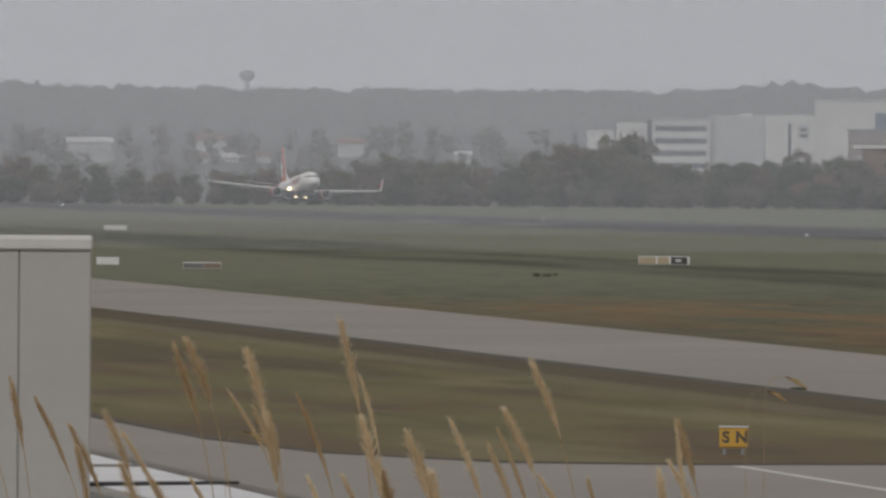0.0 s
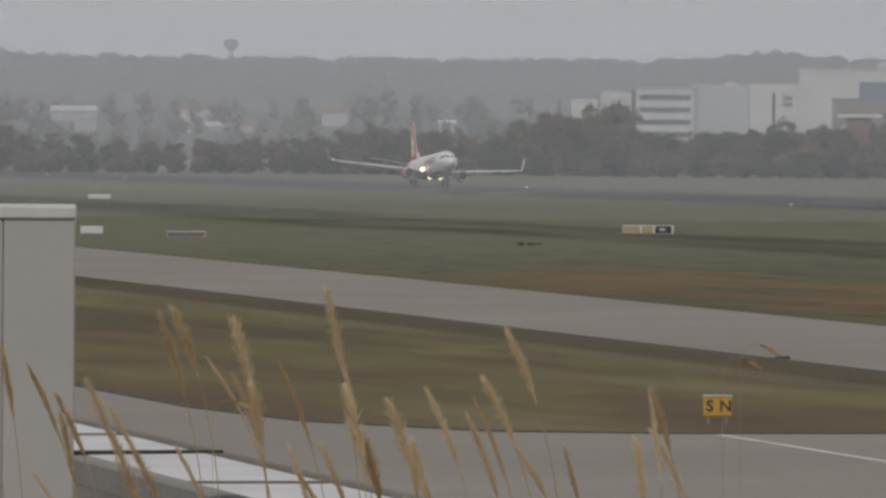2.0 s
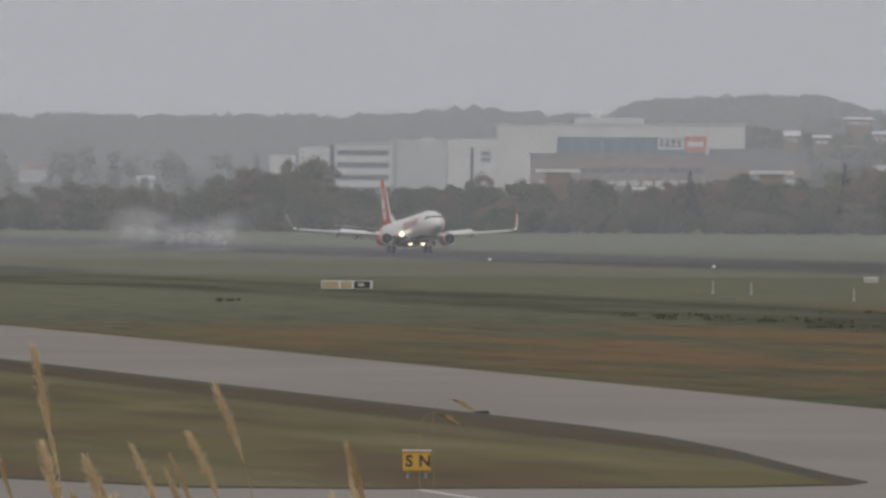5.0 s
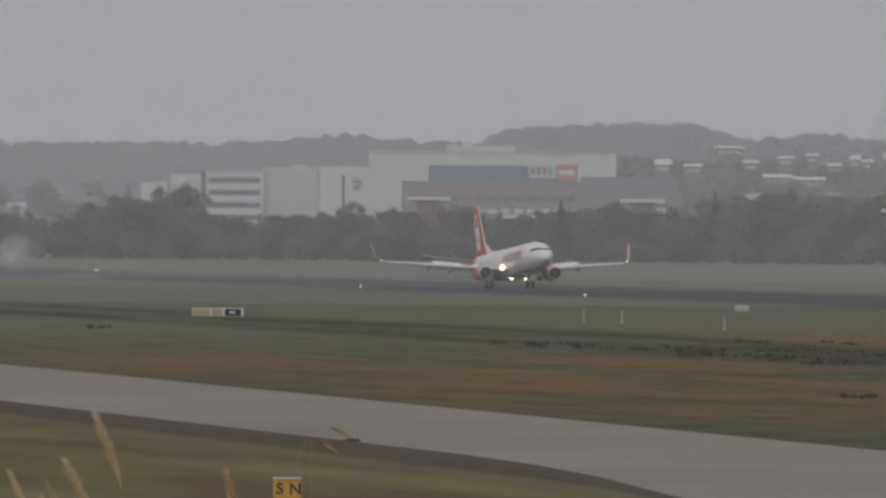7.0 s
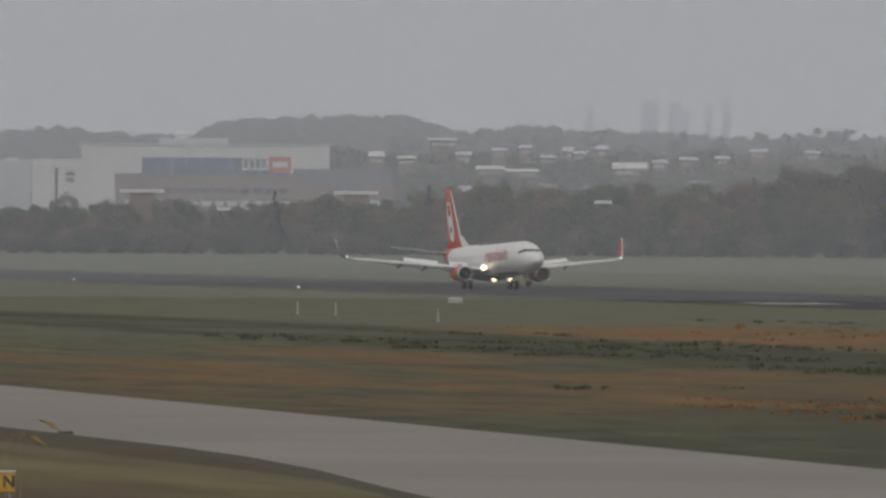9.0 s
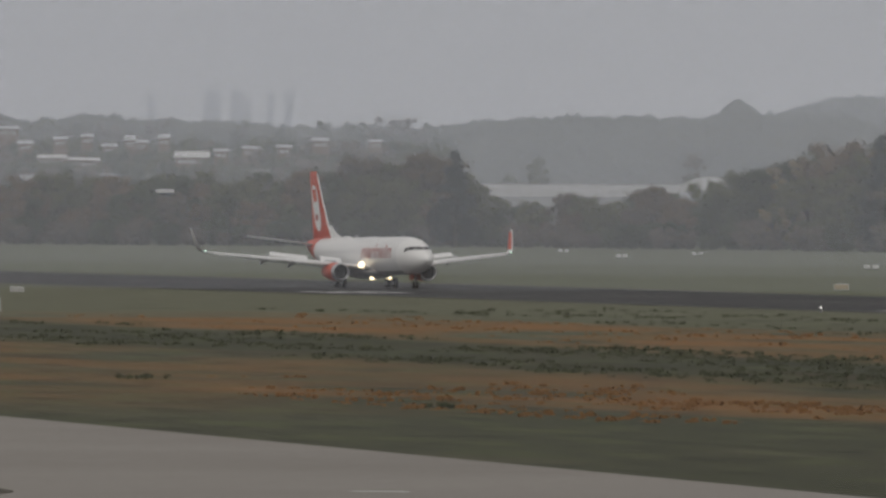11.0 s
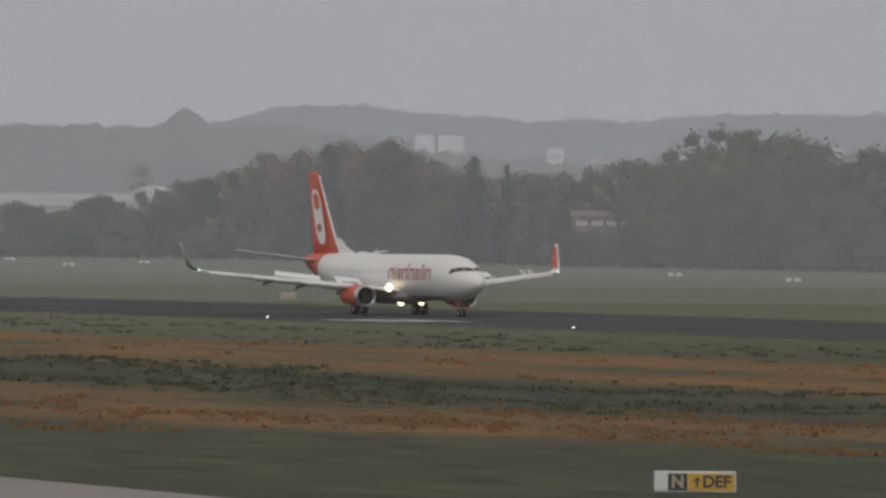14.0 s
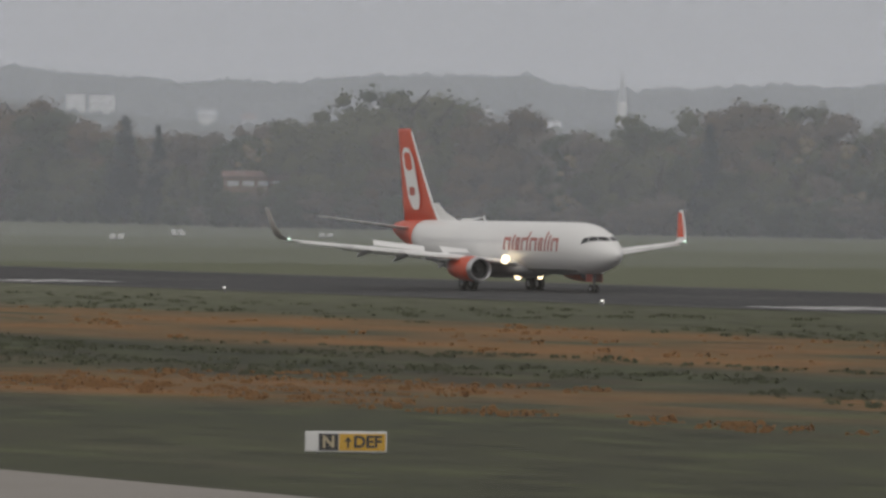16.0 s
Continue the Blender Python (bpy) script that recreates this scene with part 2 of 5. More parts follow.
    c = mixed(c, (0.085, 0.058, 0.032), math2("MULTIPLY", band(x, 112, 166, 8), math2("MULTIPLY", above(noise_at(0.12, 0.022), 0.52, 0.68), math2("MULTIPLY", band(y, 100, 480, 60), 0.6))))
    c = mixed(c, (0.048, 0.054, 0.029), math2("MULTIPLY", math2("MULTIPLY", band(x, 80, 126, 6), band(y, -200, 262, 30)), 0.65))
    slant = math2("ADD", x, math2("MULTIPLY", math2("SUBTRACT", y, 270), 0.25))
    heath = math2("MULTIPLY", band(slant, 121, 139, 4), band(y, 235, 345, 18))
    wide = math2("MULTIPLY", math2("MULTIPLY", band(x, 88, 136, 7), band(y, 310, 480, 35)), 0.48)
    heath = math2("MAXIMUM", heath, wide)
    heath2 = math2("MULTIPLY", band(x, 166, 200, 6), band(y, 250, 575, 40))
    both = math2("MAXIMUM", heath, heath2)
    c = mixed(c, (0.235, 0.118, 0.042), math2("MULTIPLY", both, above(noise_at(0.09, 0.03), 0.36, 0.60)))
    # likewise lightened for haze beyond the runway
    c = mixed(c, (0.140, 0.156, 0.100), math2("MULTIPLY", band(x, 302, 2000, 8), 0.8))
    mid = noise_at(0.30, 0.07)
    c = mixed(c, (0.030, 0.031, 0.020), math2("MULTIPLY", above(mid, 0.50, 0.70), 0.3))
    c = mixed(c, (0.125, 0.115, 0.072), math2("MULTIPLY", above(noise_at(0.16, 0.045), 0.57, 0.72), 0.4))
    c = mixed(c, (0.05, 0.05, 0.032), math2("MULTIPLY", above(fine, 0.5, 0.75), 0.25))
    far_side = math2("MULTIPLY", band(x, 86, 250, 4), band(y, -100, 560, 80))
    c = mixed(c, (0.030, 0.032, 0.019), math2("MULTIPLY", far_side, math2("MULTIPLY", above(noise_at(0.45, 0.16), 0.50, 0.66), 0.7)))
    c = mixed(c, (0.092, 0.108, 0.046), math2("MULTIPLY", far_side, math2("MULTIPLY", above(noise_at(0.38, 0.11, 6), 0.50, 0.68), 0.7)))
    c = mixed(c, (0.232, 0.118, 0.042), math2("MULTIPLY", math2("MULTIPLY", both, above(noise_at(0.09, 0.03), 0.36, 0.64)), 0.7))
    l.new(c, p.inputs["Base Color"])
    bp = n.new("ShaderNodeBump")
    bp.inputs["Strength"].default_value, bp.inputs["Distance"].default_value = 0.5, 0.15
    l.new(fine, bp.inputs["Height"])
    l.new(bp.outputs[0], p.inputs["Normal"])
    return m


TURF_FIELD = ground_material()


# ---- mesh helpers ----
def mesh(name, bm, material, smooth=False):
    bmesh.ops.recalc_face_normals(bm, faces=bm.faces)
    data = bpy.data.meshes.new(name)
    bm.to_mesh(data)
    bm.free()
    data.materials.append(material)
    if smooth:
        data.shade_smooth()
    return data


def thing(name, label, category, m=None, group="", kind=""):
    ob = tagged(new(name), label, category, group, kind)
    if m is not None:
        ob.matrix_world = m
    return ob


def part(name, bm, material, parent, label="", smooth=False):
    ob = new(name, mesh(name, bm, material, smooth))
    ob.parent = parent
    if label:
        ob["label"] = label
    return ob


def solid(name, bm, material, label, category, m=None, group="", kind="", smooth=False):
    ob = tagged(new(name, mesh(name, bm, material, smooth)), label, category, group, kind)
    if m is not None:
        ob.matrix_world = m
    return ob


def box(bm, x0, x1, y0, y1, z0, z1, bevel=0.0):
    vs = bmesh.ops.create_cube(bm, size=1, matrix=Matrix.LocRotScale(((x0 + x1) / 2, (y0 + y1) / 2, (z0 + z1) / 2), None, (x1 - x0, y1 - y0, z1 - z0)))["verts"]
    if bevel:
        bmesh.ops.bevel(bm, geom=list({e for v in vs for e in v.link_edges}), offset=bevel, segments=1, affect="EDGES")
    return bm


def boxed(*args, bevel=0.0):
    return box(bmesh.new(), *args, bevel=bevel)


def tube(bm, a, b, r0, r1, n=10, caps=True):
    a, b = Vector(a), Vector(b)
    m = Matrix.Translation((a + b) / 2) @ (b - a).to_track_quat("Z", "Y").to_matrix().to_4x4()
    bmesh.ops.create_cone(bm, cap_ends=caps, segments=n, radius1=r0, radius2=r1, depth=(b - a).length, matrix=m)
    return bm


def tubed(*args, **kw):
    return tube(bmesh.new(), *args, **kw)


def loft(rings, close=True, bm=None):
    """Skin closed rings of equal count."""
    bm = bm or bmesh.new()
    rows = [[bm.verts.new(v) for v in ring] for ring in rings]
    n = len(rows[0])
    for r0, r1 in zip(rows, rows[1:]):
        for k in range(n):
            bm.faces.new((r0[k], r0[(k + 1) % n], r1[(k + 1) % n], r1[k]))
    if close:
        bm.faces.new(rows[0])
        bm.faces.new(rows[-1])
    return bm


def ring_y(y, x, z, rx, rz, n=28):
    return [(x + rx * math.cos(a), y, z + rz * math.sin(a)) for a in (2 * math.pi * k / n for k in range(n))]


def sheet(points, z):
    bm = bmesh.new()
    bm.faces.new([bm.verts.new((x, y, z)) for x, y in points])
    return bm


def slope(dist):
    """Height of the rising land beyond the airfield."""
    return min(max((dist - 2150) * 0.024, 0.0), 19.0)


def lettering(name, text, height, at, material, parent):
    """Built-in font, flat, upright, facing -y."""
    cu = bpy.data.curves.new(name, "FONT")
    cu.body, cu.size, cu.align_x, cu.align_y = text, height * 1.4, "CENTER", "CENTER"
    cu.offset = height * 0.05
    ob = new(name, cu)
    data = bpy.data.meshes.new_from_object(ob.evaluated_get(bpy.context.evaluated_depsgraph_get()))
    bpy.data.objects.remove(ob)
    data.materials.append(material)
    ob = new(name, data)
    ob.parent = parent
    ob.matrix_basis = pose(*at, 90, 0, 0)
    return ob

# ---- the airfield ----
def polar(bearing, dist, z=0.0):
    a = radians(bearing)
    return (dist * math.sin(a), dist * math.cos(a), z)


def build_ground():
    bm = bmesh.new()
    bmesh.ops.create_grid(bm, x_segments=24, y_segments=24, size=4900)
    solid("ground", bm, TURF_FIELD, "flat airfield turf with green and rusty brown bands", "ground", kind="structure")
    fillet = [(67.8, 262), (67.2, 250), (65.8, 237), (63.6, 222), (62.5, 214.5), (61.9, 209.2), (60.8, 207.2), (57, 205.6), (47, 205.6), (42.6, 207.2), (38.9, 214.6), (37.6, 226), (37.4, 245)]
    outline = [(-240, 12), (83.2, 12), (83.6, 200), (85.2, 320), (86.8, 460), (88.0, 700), (88.0, 1500), (68.6, 1500), (68.3, 400)] + fillet + [(37.4, 1500), (-240, 1500)]
    solid("taxiway", sheet(outline, 0.03), CONCRETE, "pale grey concrete taxiway joining a wide apron", "taxiway", kind="structure")
    edge = [(68.3, 420), (68.0, 330)] + fillet + [(37.4, 330), (37.4, 420)]
    lip = bmesh.new()
    rows = []
    for k, (x, y) in enumerate(edge):
        a, b = Vector(edge[max(k - 1, 0)]), Vector(edge[min(k + 1, len(edge) - 1)])
        t = (b - a).normalized()
        inward = Vector((t.y, -t.x))
        if inward.dot(Vector((52, 300)) - Vector((x, y))) < 0:
            inward = -inward
        p = Vector((x, y))
        rows.append([lip.verts.new((*(p + inward * d), z + 0.02 * noise.noise(Vector((x, y, d))))) for d, z in ((-0.04, 0.0), (0.05, 0.07), (0.3, 0.08), (1.0, -0.02))])
    for r0, r1 in zip(rows, rows[1:]):
        for k in range(3):
            lip.faces.new((r0[k], r0[k + 1], r1[k + 1], r1[k]))
    solid("turf_edge", lip, EDGE, "dark raised turf edge along the taxiway", "verge", kind="structure")
    solid("runway", sheet([(248.5, -600), (301.5, -600), (301.5, 3000), (248.5, 3000)], 0.04), ASPHALT, "dark grey asphalt runway crossing the airfield", "runway", kind="structure")
    lines = thing("runway_markings", "worn white painted stripes on the runway", "runway marking", kind="structure")
    bar = mesh("stripe", sheet([(-0.9, -7), (0.9, -7), (0.9, 7), (-0.9, 7)], 0.05), MARK)
    dash = mesh("dash", sheet([(-0.25, -15), (0.25, -15), (0.25, 15), (-0.25, 15)], 0.05), YLINE)
    for y in (467, 602, 752, 1240, 1320):
        for x in (254.5, 257.6, 260.7):
            ob = new("stripe", bar)
            ob.parent, ob.location = lines, (x, y, 0)
    for k in range(26):
        ob = new("dash", dash)
        ob.parent, ob.location = lines, (275, 320 + 50 * k, 0)
    for x in (250.5, 299.5):
        part("edge_line", sheet([(x - 0.3, -500), (x + 0.3, -500), (x + 0.3, 2900), (x - 0.3, 2900)], 0.05), YLINE, lines)
    guide = thing("taxiway_guide_lines", "thin faded guide lines on the taxiway concrete", "taxiway marking", kind="structure")
    part("guide_line", sheet([(48.2, 60), (48.5, 60), (48.5, 205), (48.2, 205)], 0.04), MARK, guide)
    for k in range(8):
        part("guide_dash", sheet([(71.2, 208.3 - 14 * k), (72.6, 207.6 - 14 * k), (72.6, 206.9 - 14 * k), (71.2, 207.6 - 14 * k)], 0.04), MARK, guide)


def build_slope():
    bm = bmesh.new()
    rows = [[bm.verts.new(polar(b, d, slope(d) + 0.02 if d > 2151 else -1.0)) for b in range(-6, 46, 2)] for d in (2150, 2350, 2550, 2750, 2945, 3300)]
    for r0, r1 in zip(rows, rows[1:]):
        for k in range(len(r0) - 1):
            bm.faces.new((r0[k], r0[k + 1], r1[k + 1], r1[k]))
    solid("ground_slope", bm, WOODS, "gently rising dull green land beyond the airfield", "ground", kind="structure", smooth=True)


def build_terrace():
    """The roof terrace on which the viewer stands, and the flat roof in front of it."""
    solid("terrace", boxed(-60, 12, -40, 24, 0, 6.0), TURF, "grassed roof terrace with dry turf", "terrace", kind="structure")
    solid("flat_roof", boxed(-40, 5.98, 24.05, 52, 0, 5.9), PARAPET, "dark weathered flat roof beside a white ledge", "roof", kind="structure")
    solid("roof_ledge", boxed(6.1, 6.84, 24.05, 58, 0, 6.0), MEMBRANE, "white membrane roof ledge along the edge", "roof ledge", kind="structure")
    solid("roof_kerb", boxed(5.985, 6.095, 24.05, 52, 0, 6.03, bevel=0.015), KERB, "grey roof kerb along the ledge", "kerb", kind="structure")
    solid("roof_flashing", boxed(6.845, 6.93, 24.05, 58, 0, 6.015, bevel=0.01), PARAPET, "dark metal flashing on the roof's edge", "trim", kind="structure")
    solid("roof_cable", tubed((6.0, 39.5, 6.043), (6.86, 40.1, 6.026), 0.012, 0.009, n=8), BLACK, "black cable lying across the white ledge", "cable")
    for y, w in ((33.5, 0.5), (36.9, 0.35), (43.0, 0.4), (46.2, 0.5)):
        solid("seam_strip", boxed(6.12, 6.82, y, y + 0.03, 5.99, 6.012), PARAPET, "dark seam across the white roof ledge", "seam", kind="structure")
    dome = bmesh.new()
    bmesh.ops.create_uvsphere(dome, u_segments=24, v_segments=12, radius=0.17)
    bmesh.ops.delete(dome, geom=[v for v in dome.verts if v.co.z < -0.01], context="VERTS")
    for v in dome.verts:
        v.co.z *= 0.62
    vent = thing("roof_vent", "black domed rubber vent on the flat roof", "vent", pose(5.758, 33.5, 5.9))
    part("dome", dome, BLACK, vent, smooth=True).location = (0, 0, 0.1)
    part("collar", tubed((0, 0, 0), (0, 0, 0.105), 0.18, 0.175, n=24), BLACK, vent)


def build_cabinet():
    ob = thing("plant_cabinet", "tall light grey metal plant cabinet on the flat roof", "cabinet", pose(4.51, 29.66, 5.9, 0, 0, -8.65))
    part("side_panel", boxed(-0.268, 0.0, 0, 1.0, 0, 1.40, bevel=0.006), BOXWALL, ob)
    part("side_panel", boxed(-1.5, -0.2695, 0, 1.0, 0, 1.40, bevel=0.006), BOXWALL, ob)
    part("top_cap", boxed(-1.52, 0.004, -0.012, 1.02, 1.402, 1.452, bevel=0.008), BOXCAP, ob, "pale folded metal cap")


build_ground()
build_slope()
build_terrace()
build_cabinet()

# ---- the airliner: nose towards -y, starboard towards -x, origin between the main wheels on the ground ----
GEAR_AFT = 19.7


def place(aft, side, z):
    """Metres behind the nose, to starboard, up."""
    return (-side, aft - GEAR_AFT, z)


BODY = [(0.0, 2.95, 0.03, 0.03), (0.18, 2.96, 0.32, 0.32), (0.6, 2.98, 0.66, 0.62), (1.3, 3.03, 1.03, 0.98), (2.1, 3.10, 1.32, 1.30), (3.0, 3.20, 1.55, 1.60),
        (4.2, 3.30, 1.74, 1.86), (5.6, 3.35, 1.85, 1.97), (7.2, 3.36, 1.88, 2.0), (26.0, 3.36, 1.88, 2.0), (28.5, 3.46, 1.84, 1.90), (31.0, 3.72, 1.66, 1.64),
        (33.5, 4.04, 1.34, 1.32), (35.5, 4.30, 1.02, 1.05), (37.2, 4.52, 0.66, 0.75), (38.4, 4.66, 0.36, 0.45), (38.9, 4.7, 0.16, 0.22)]


def body_at(aft):
    for (a0, *p), (a1, *q) in zip(BODY, BODY[1:]):
        if a0 <= aft <= a1:
            f = (aft - a0) / (a1 - a0)
            return [u + (v - u) * f for u, v in zip(p, q)]


def body_ring(aft, grow=0.0, n=32):
    z, rx, rz = body_at(aft)
    return ring_y(aft - GEAR_AFT, 0, z, rx + grow, rz + grow, n)


def body_patch(a0, a1, z0, z1, side, grow, na=4, nz=3, slope=0.0):
    """A patch that lies on the fuselage skin, between two heights; side +1 starboard."""
    bm = bmesh.new()
    rows = []
    for i in range(na + 1):
        aft = a0 + (a1 - a0) * i / na
        zc, rx, rz = body_at(aft)
        row = []
        for j in range(nz + 1):
            z = z0 + (z1 - z0) * j / nz + slope * i / na
            s = max(-0.98, min(0.98, (z - zc) / rz))
            row.append(bm.verts.new(place(aft, side * ((rx + grow) * math.sqrt(1 - s * s) + grow), z)))
        rows.append(row)
    for r0, r1 in zip(rows, rows[1:]):
        for j in range(nz):
            bm.faces.new((r0[j], r0[j + 1], r1[j + 1], r1[j]))
    return bm


def screen_pane(u0, u1):
    """A cockpit pane wrapped round the nose; u runs from port (-1) over the crown (0) to starboard (1)."""
    rows = []
    bm = bmesh.new()
    for i in range(5):
        u = u0 + (u1 - u0) * i / 4
        w = abs(u)
        row = []
        for v in (0.0, 0.5, 1.0):
            aft = (1.22 + 2.1 * w ** 1.5) * (1 - v) + (1.78 + 1.5 * w ** 1.3) * v
            turn = radians((90 - 74 * w ** 0.75) * (1 - v) + (90 - 57 * w ** 0.75) * v)
            zc, rx, rz = body_at(aft)
            row.append(bm.verts.new(place(aft, math.copysign((rx + 0.014) * math.cos(turn), u), zc + (rz + 0.014) * math.sin(turn))))
        rows.append(row)
    for r0, r1 in zip(rows, rows[1:]):
        for k in range(2):
            bm.faces.new((r0[k], r0[k + 1], r1[k + 1], r1[k]))
    return bm


def foil(aft, side, z, chord, thick, upright=False, n=9):
    """A wing section: closed ring from the leading edge round."""
    out = []
    for k in range(2 * n):
        u = k / n if k < n else 2 - k / n
        c = 0.5 - 0.5 * math.cos(math.pi * u)
        t = thick * (1.48 * math.sqrt(max(c, 0)) - 0.63 * c - 1.76 * c * c + 1.42 * c ** 3 - 0.51 * c ** 4) * 1.0
        off = t if k < n else -t * 0.8
        out.append(place(aft + c * chord, side + (off if upright else 0), z + (0 if upright else off)))
    return out


def lamp_disc(at, r):
    bm = bmesh.new()
    bmesh.ops.create_uvsphere(bm, u_segments=14, v_segments=8, radius=r, matrix=Matrix.Translation(at) @ Matrix.Diagonal((1, 0.5, 1, 1)))
    return bm


def build_wheel(parent, at, r, w):
    x, y, z = at
    tyre = part("wheel", loft([ring_x(x - w / 2, y, z, r * 0.86), ring_x(x - w * 0.35, y, z, r), ring_x(x + w * 0.35, y, z, r), ring_x(x + w / 2, y, z, r * 0.86)]), TYRE, parent, smooth=False)
    part("hub", tubed((x - w * 0.55, y, z), (x + w * 0.55, y, z), r * 0.42, r * 0.42, n=14), STRUT, tyre)


def ring_x(x, y, z, r, n=20):
    return [(x, y + r * math.cos(2 * math.pi * k / n), z + r * math.sin(2 * math.pi * k / n)) for k in range(n)]


def build_airliner():
    plane = thing("airliner", "white twin-jet airliner with a red tail and engines on the runway", "airplane")
    stations = [0.0, 0.18, 0.4, 0.6, 0.95, 1.3, 1.7, 2.1, 2.55, 3.0, 3.6, 4.2, 4.9, 5.6, 6.4, 7.2, 10, 14, 18, 22, 26, 27.3, 28.5, 29.8, 31, 32.2, 33.2]
    fuselage = part("fuselage", loft([body_ring(a) for a in stations]), WHITE, plane, "white fuselage", smooth=True)
    part("tail_cone", loft([body_ring(a, 0.004) for a in (32.9, 33.5, 34.5, 35.5, 36.4, 37.2, 38.4, 38.9)]), RED, plane, "red tail cone", smooth=True)
    # wing-to-body fairing under the belly
    fair = [ring_y(a - GEAR_AFT, 0, z, rx, rz, 24) for a, z, rx, rz in ((12.3, 1.75, 0.5, 0.3), (13.6, 1.75, 1.6, 0.62), (15.5, 1.78, 2.05, 0.78), (20.5, 1.78, 2.1, 0.8), (23.0, 1.85, 1.6, 0.6), (24.5, 1.9, 0.5, 0.3))]
    part("belly_fairing", loft(fair), BELLY_SHADE, plane, "grey belly fairing", smooth=True)
    for u0, u1 in ((-1.0, -0.76), (-0.74, -0.44), (-0.42, -0.015), (0.015, 0.42), (0.44, 0.74), (0.76, 1.0)):
        part("windscreen", screen_pane(u0, u1), COCKPIT, fuselage, "dark cockpit pane")
    for side in (1, -1):
        # shade under the fuselage put into the colour of its lower sides
        part("belly_shade_patch", body_patch(5.0, 13.2, 1.375, 1.78, side, 0.006, 8, 4), BELLY_SHADE, fuselage, "grey patch painted as shade on the lower fuselage")
        for k in range(36):
            a = 7.0 + 0.66 * k
            part("cabin_window", body_patch(a, a + 0.26, 3.66, 4.0, side, 0.008, 1, 1), CABIN, fuselage)
        for a in (5.2, 30.0):
            part("cabin_door", body_patch(a, a + 0.86, 2.75, 4.5, side, 0.006, 1, 5), WHITE, fuselage)
        # the name on the side, as plain bars of its letters' size
        x = 6.3
        for w, z0, z1 in ((1.15, 3.15, 4.15), (0.28, 3.15, 4.35), (0.65, 3.15, 4.15), (1.15, 3.15, 4.6), (1.15, 3.15, 4.15), (0.65, 3.15, 4.15), (0.28, 3.15, 4.6), (0.28, 3.15, 4.35), (1.1, 3.15, 4.15)):
            a0 = 22.0 - (x + w) if side == 1 else x
            part("lettering_bar", body_patch(a0, a0 + 0.26, z0, z1, side, 0.014, 1, 4), DARKRED, fuselage)
            if w > 0.3:
                part("lettering_bar", body_patch(a0 + w - 0.26, a0 + w, z0, 4.15, side, 0.014, 1, 4), DARKRED, fuselage)
                part("lettering_bar", body_patch(a0 + 0.27, a0 + w - 0.27, 3.93, 4.15, side, 0.014, 1, 2), DARKRED, fuselage)
            x += w + 0.31
        # wing
        wing = part("wing", loft([foil(13.6, side * 1.2, 2.10, 8.3, 0.60), foil(15.6, side * 4.9, 2.55, 6.1, 0.46), foil(16.4, side * 6.2, 2.72, 5.0, 0.40),
                                  foil(21.75, side * 16.6, 3.74, 1.75, 0.17), foil(22.0, side * 17.1, 3.84, 1.6, 0.14)]), WHITE, plane, "pale grey swept wing", smooth=True)
        for s0, s1 in ((5.6, 9.2), (9.3, 12.8), (12.9, 16.3)):
            def le(s):
                f = (s - 4.9) / 11.7
                return 15.6 + 6.15 * f - 0.34, 2.55 + 1.19 * f - 0.14, 0.26 - 0.09 * f
            part("slat", loft([foil(le(s)[0], side * s, le(s)[1], 0.95, le(s)[2]) for s in (s0, s1)]), WHITE, wing, "lowered leading-edge slat", smooth=True)
        # starboard winglet gets its backlit, hazy look from its colour; port stays white
        part("winglet", loft([foil(22.0, side * 17.08, 3.85, 1.6, 0.10), foil(22.35, side * 17.45, 4.12, 1.4, 0.09, True), foil(22.9, side * 17.68, 4.75, 1.15, 0.07, True),
                              foil(23.9, side * 17.95, 6.3, 0.62, 0.04, True)]), WHITE if side == -1 else HAZETIP, wing, "blended winglet", smooth=True)
        if side == -1:
            bm = bmesh.new()
            bm.faces.new([bm.verts.new(place(a, s, z)) for a, s, z in ((22.65, -17.36, 4.2), (23.75, -17.36, 4.2), (24.4, -17.78, 6.1), (23.85, -17.78, 6.1))])
            part("winglet_panel", bm, RED, wing, "red panel on the winglet")
        inner = [foil(21.55, side * 2.0, 1.98, 1.9, 0.16), foil(21.45, side * 5.6, 2.42, 1.75, 0.15)]
        outer = [foil(21.25, side * 6.2, 2.5, 1.6, 0.15), foil(22.45, side * 12.2, 3.08, 1.15, 0.11)]
        part("flap", loft(inner), GREYP, wing, "lowered flap", smooth=True)
        part("flap", loft(outer), GREYP, wing, "lowered flap", smooth=True)
        for s, a in ((7.6, 20.0), (10.4, 20.7), (3.6, 20.4)):
            z = 2.15 + (s - 1.2) * 0.118
            part("flap_fairing", loft([ring_y(a - GEAR_AFT, -side * s, z + 0.1, 0.08, 0.1, 10), ring_y(a + 1.1 - GEAR_AFT, -side * s, z - 0.16, 0.2, 0.26, 10),
                                      ring_y(a + 2.3 - GEAR_AFT, -side * s, z - 0.45, 0.16, 0.2, 10), ring_y(a + 3.2 - GEAR_AFT, -side * s, z - 0.72, 0.03, 0.04, 10)]), GREYP, wing, smooth=True)
        # engine
        c = (side * 4.83, 1.70)
        eng = part("engine", loft([ring_y(a - GEAR_AFT, -c[0], c[1] + dz, r, r * 0.97, 28) for a, r, dz in ((13.75, 0.92, 0), (14.2, 0.97, 0), (15.0, 1.0, 0.02), (16.2, 0.98, 0.05), (17.3, 0.86, 0.08), (17.9, 0.74, 0.1))], close=False),
                   RED, plane, "red engine nacelle", smooth=True)
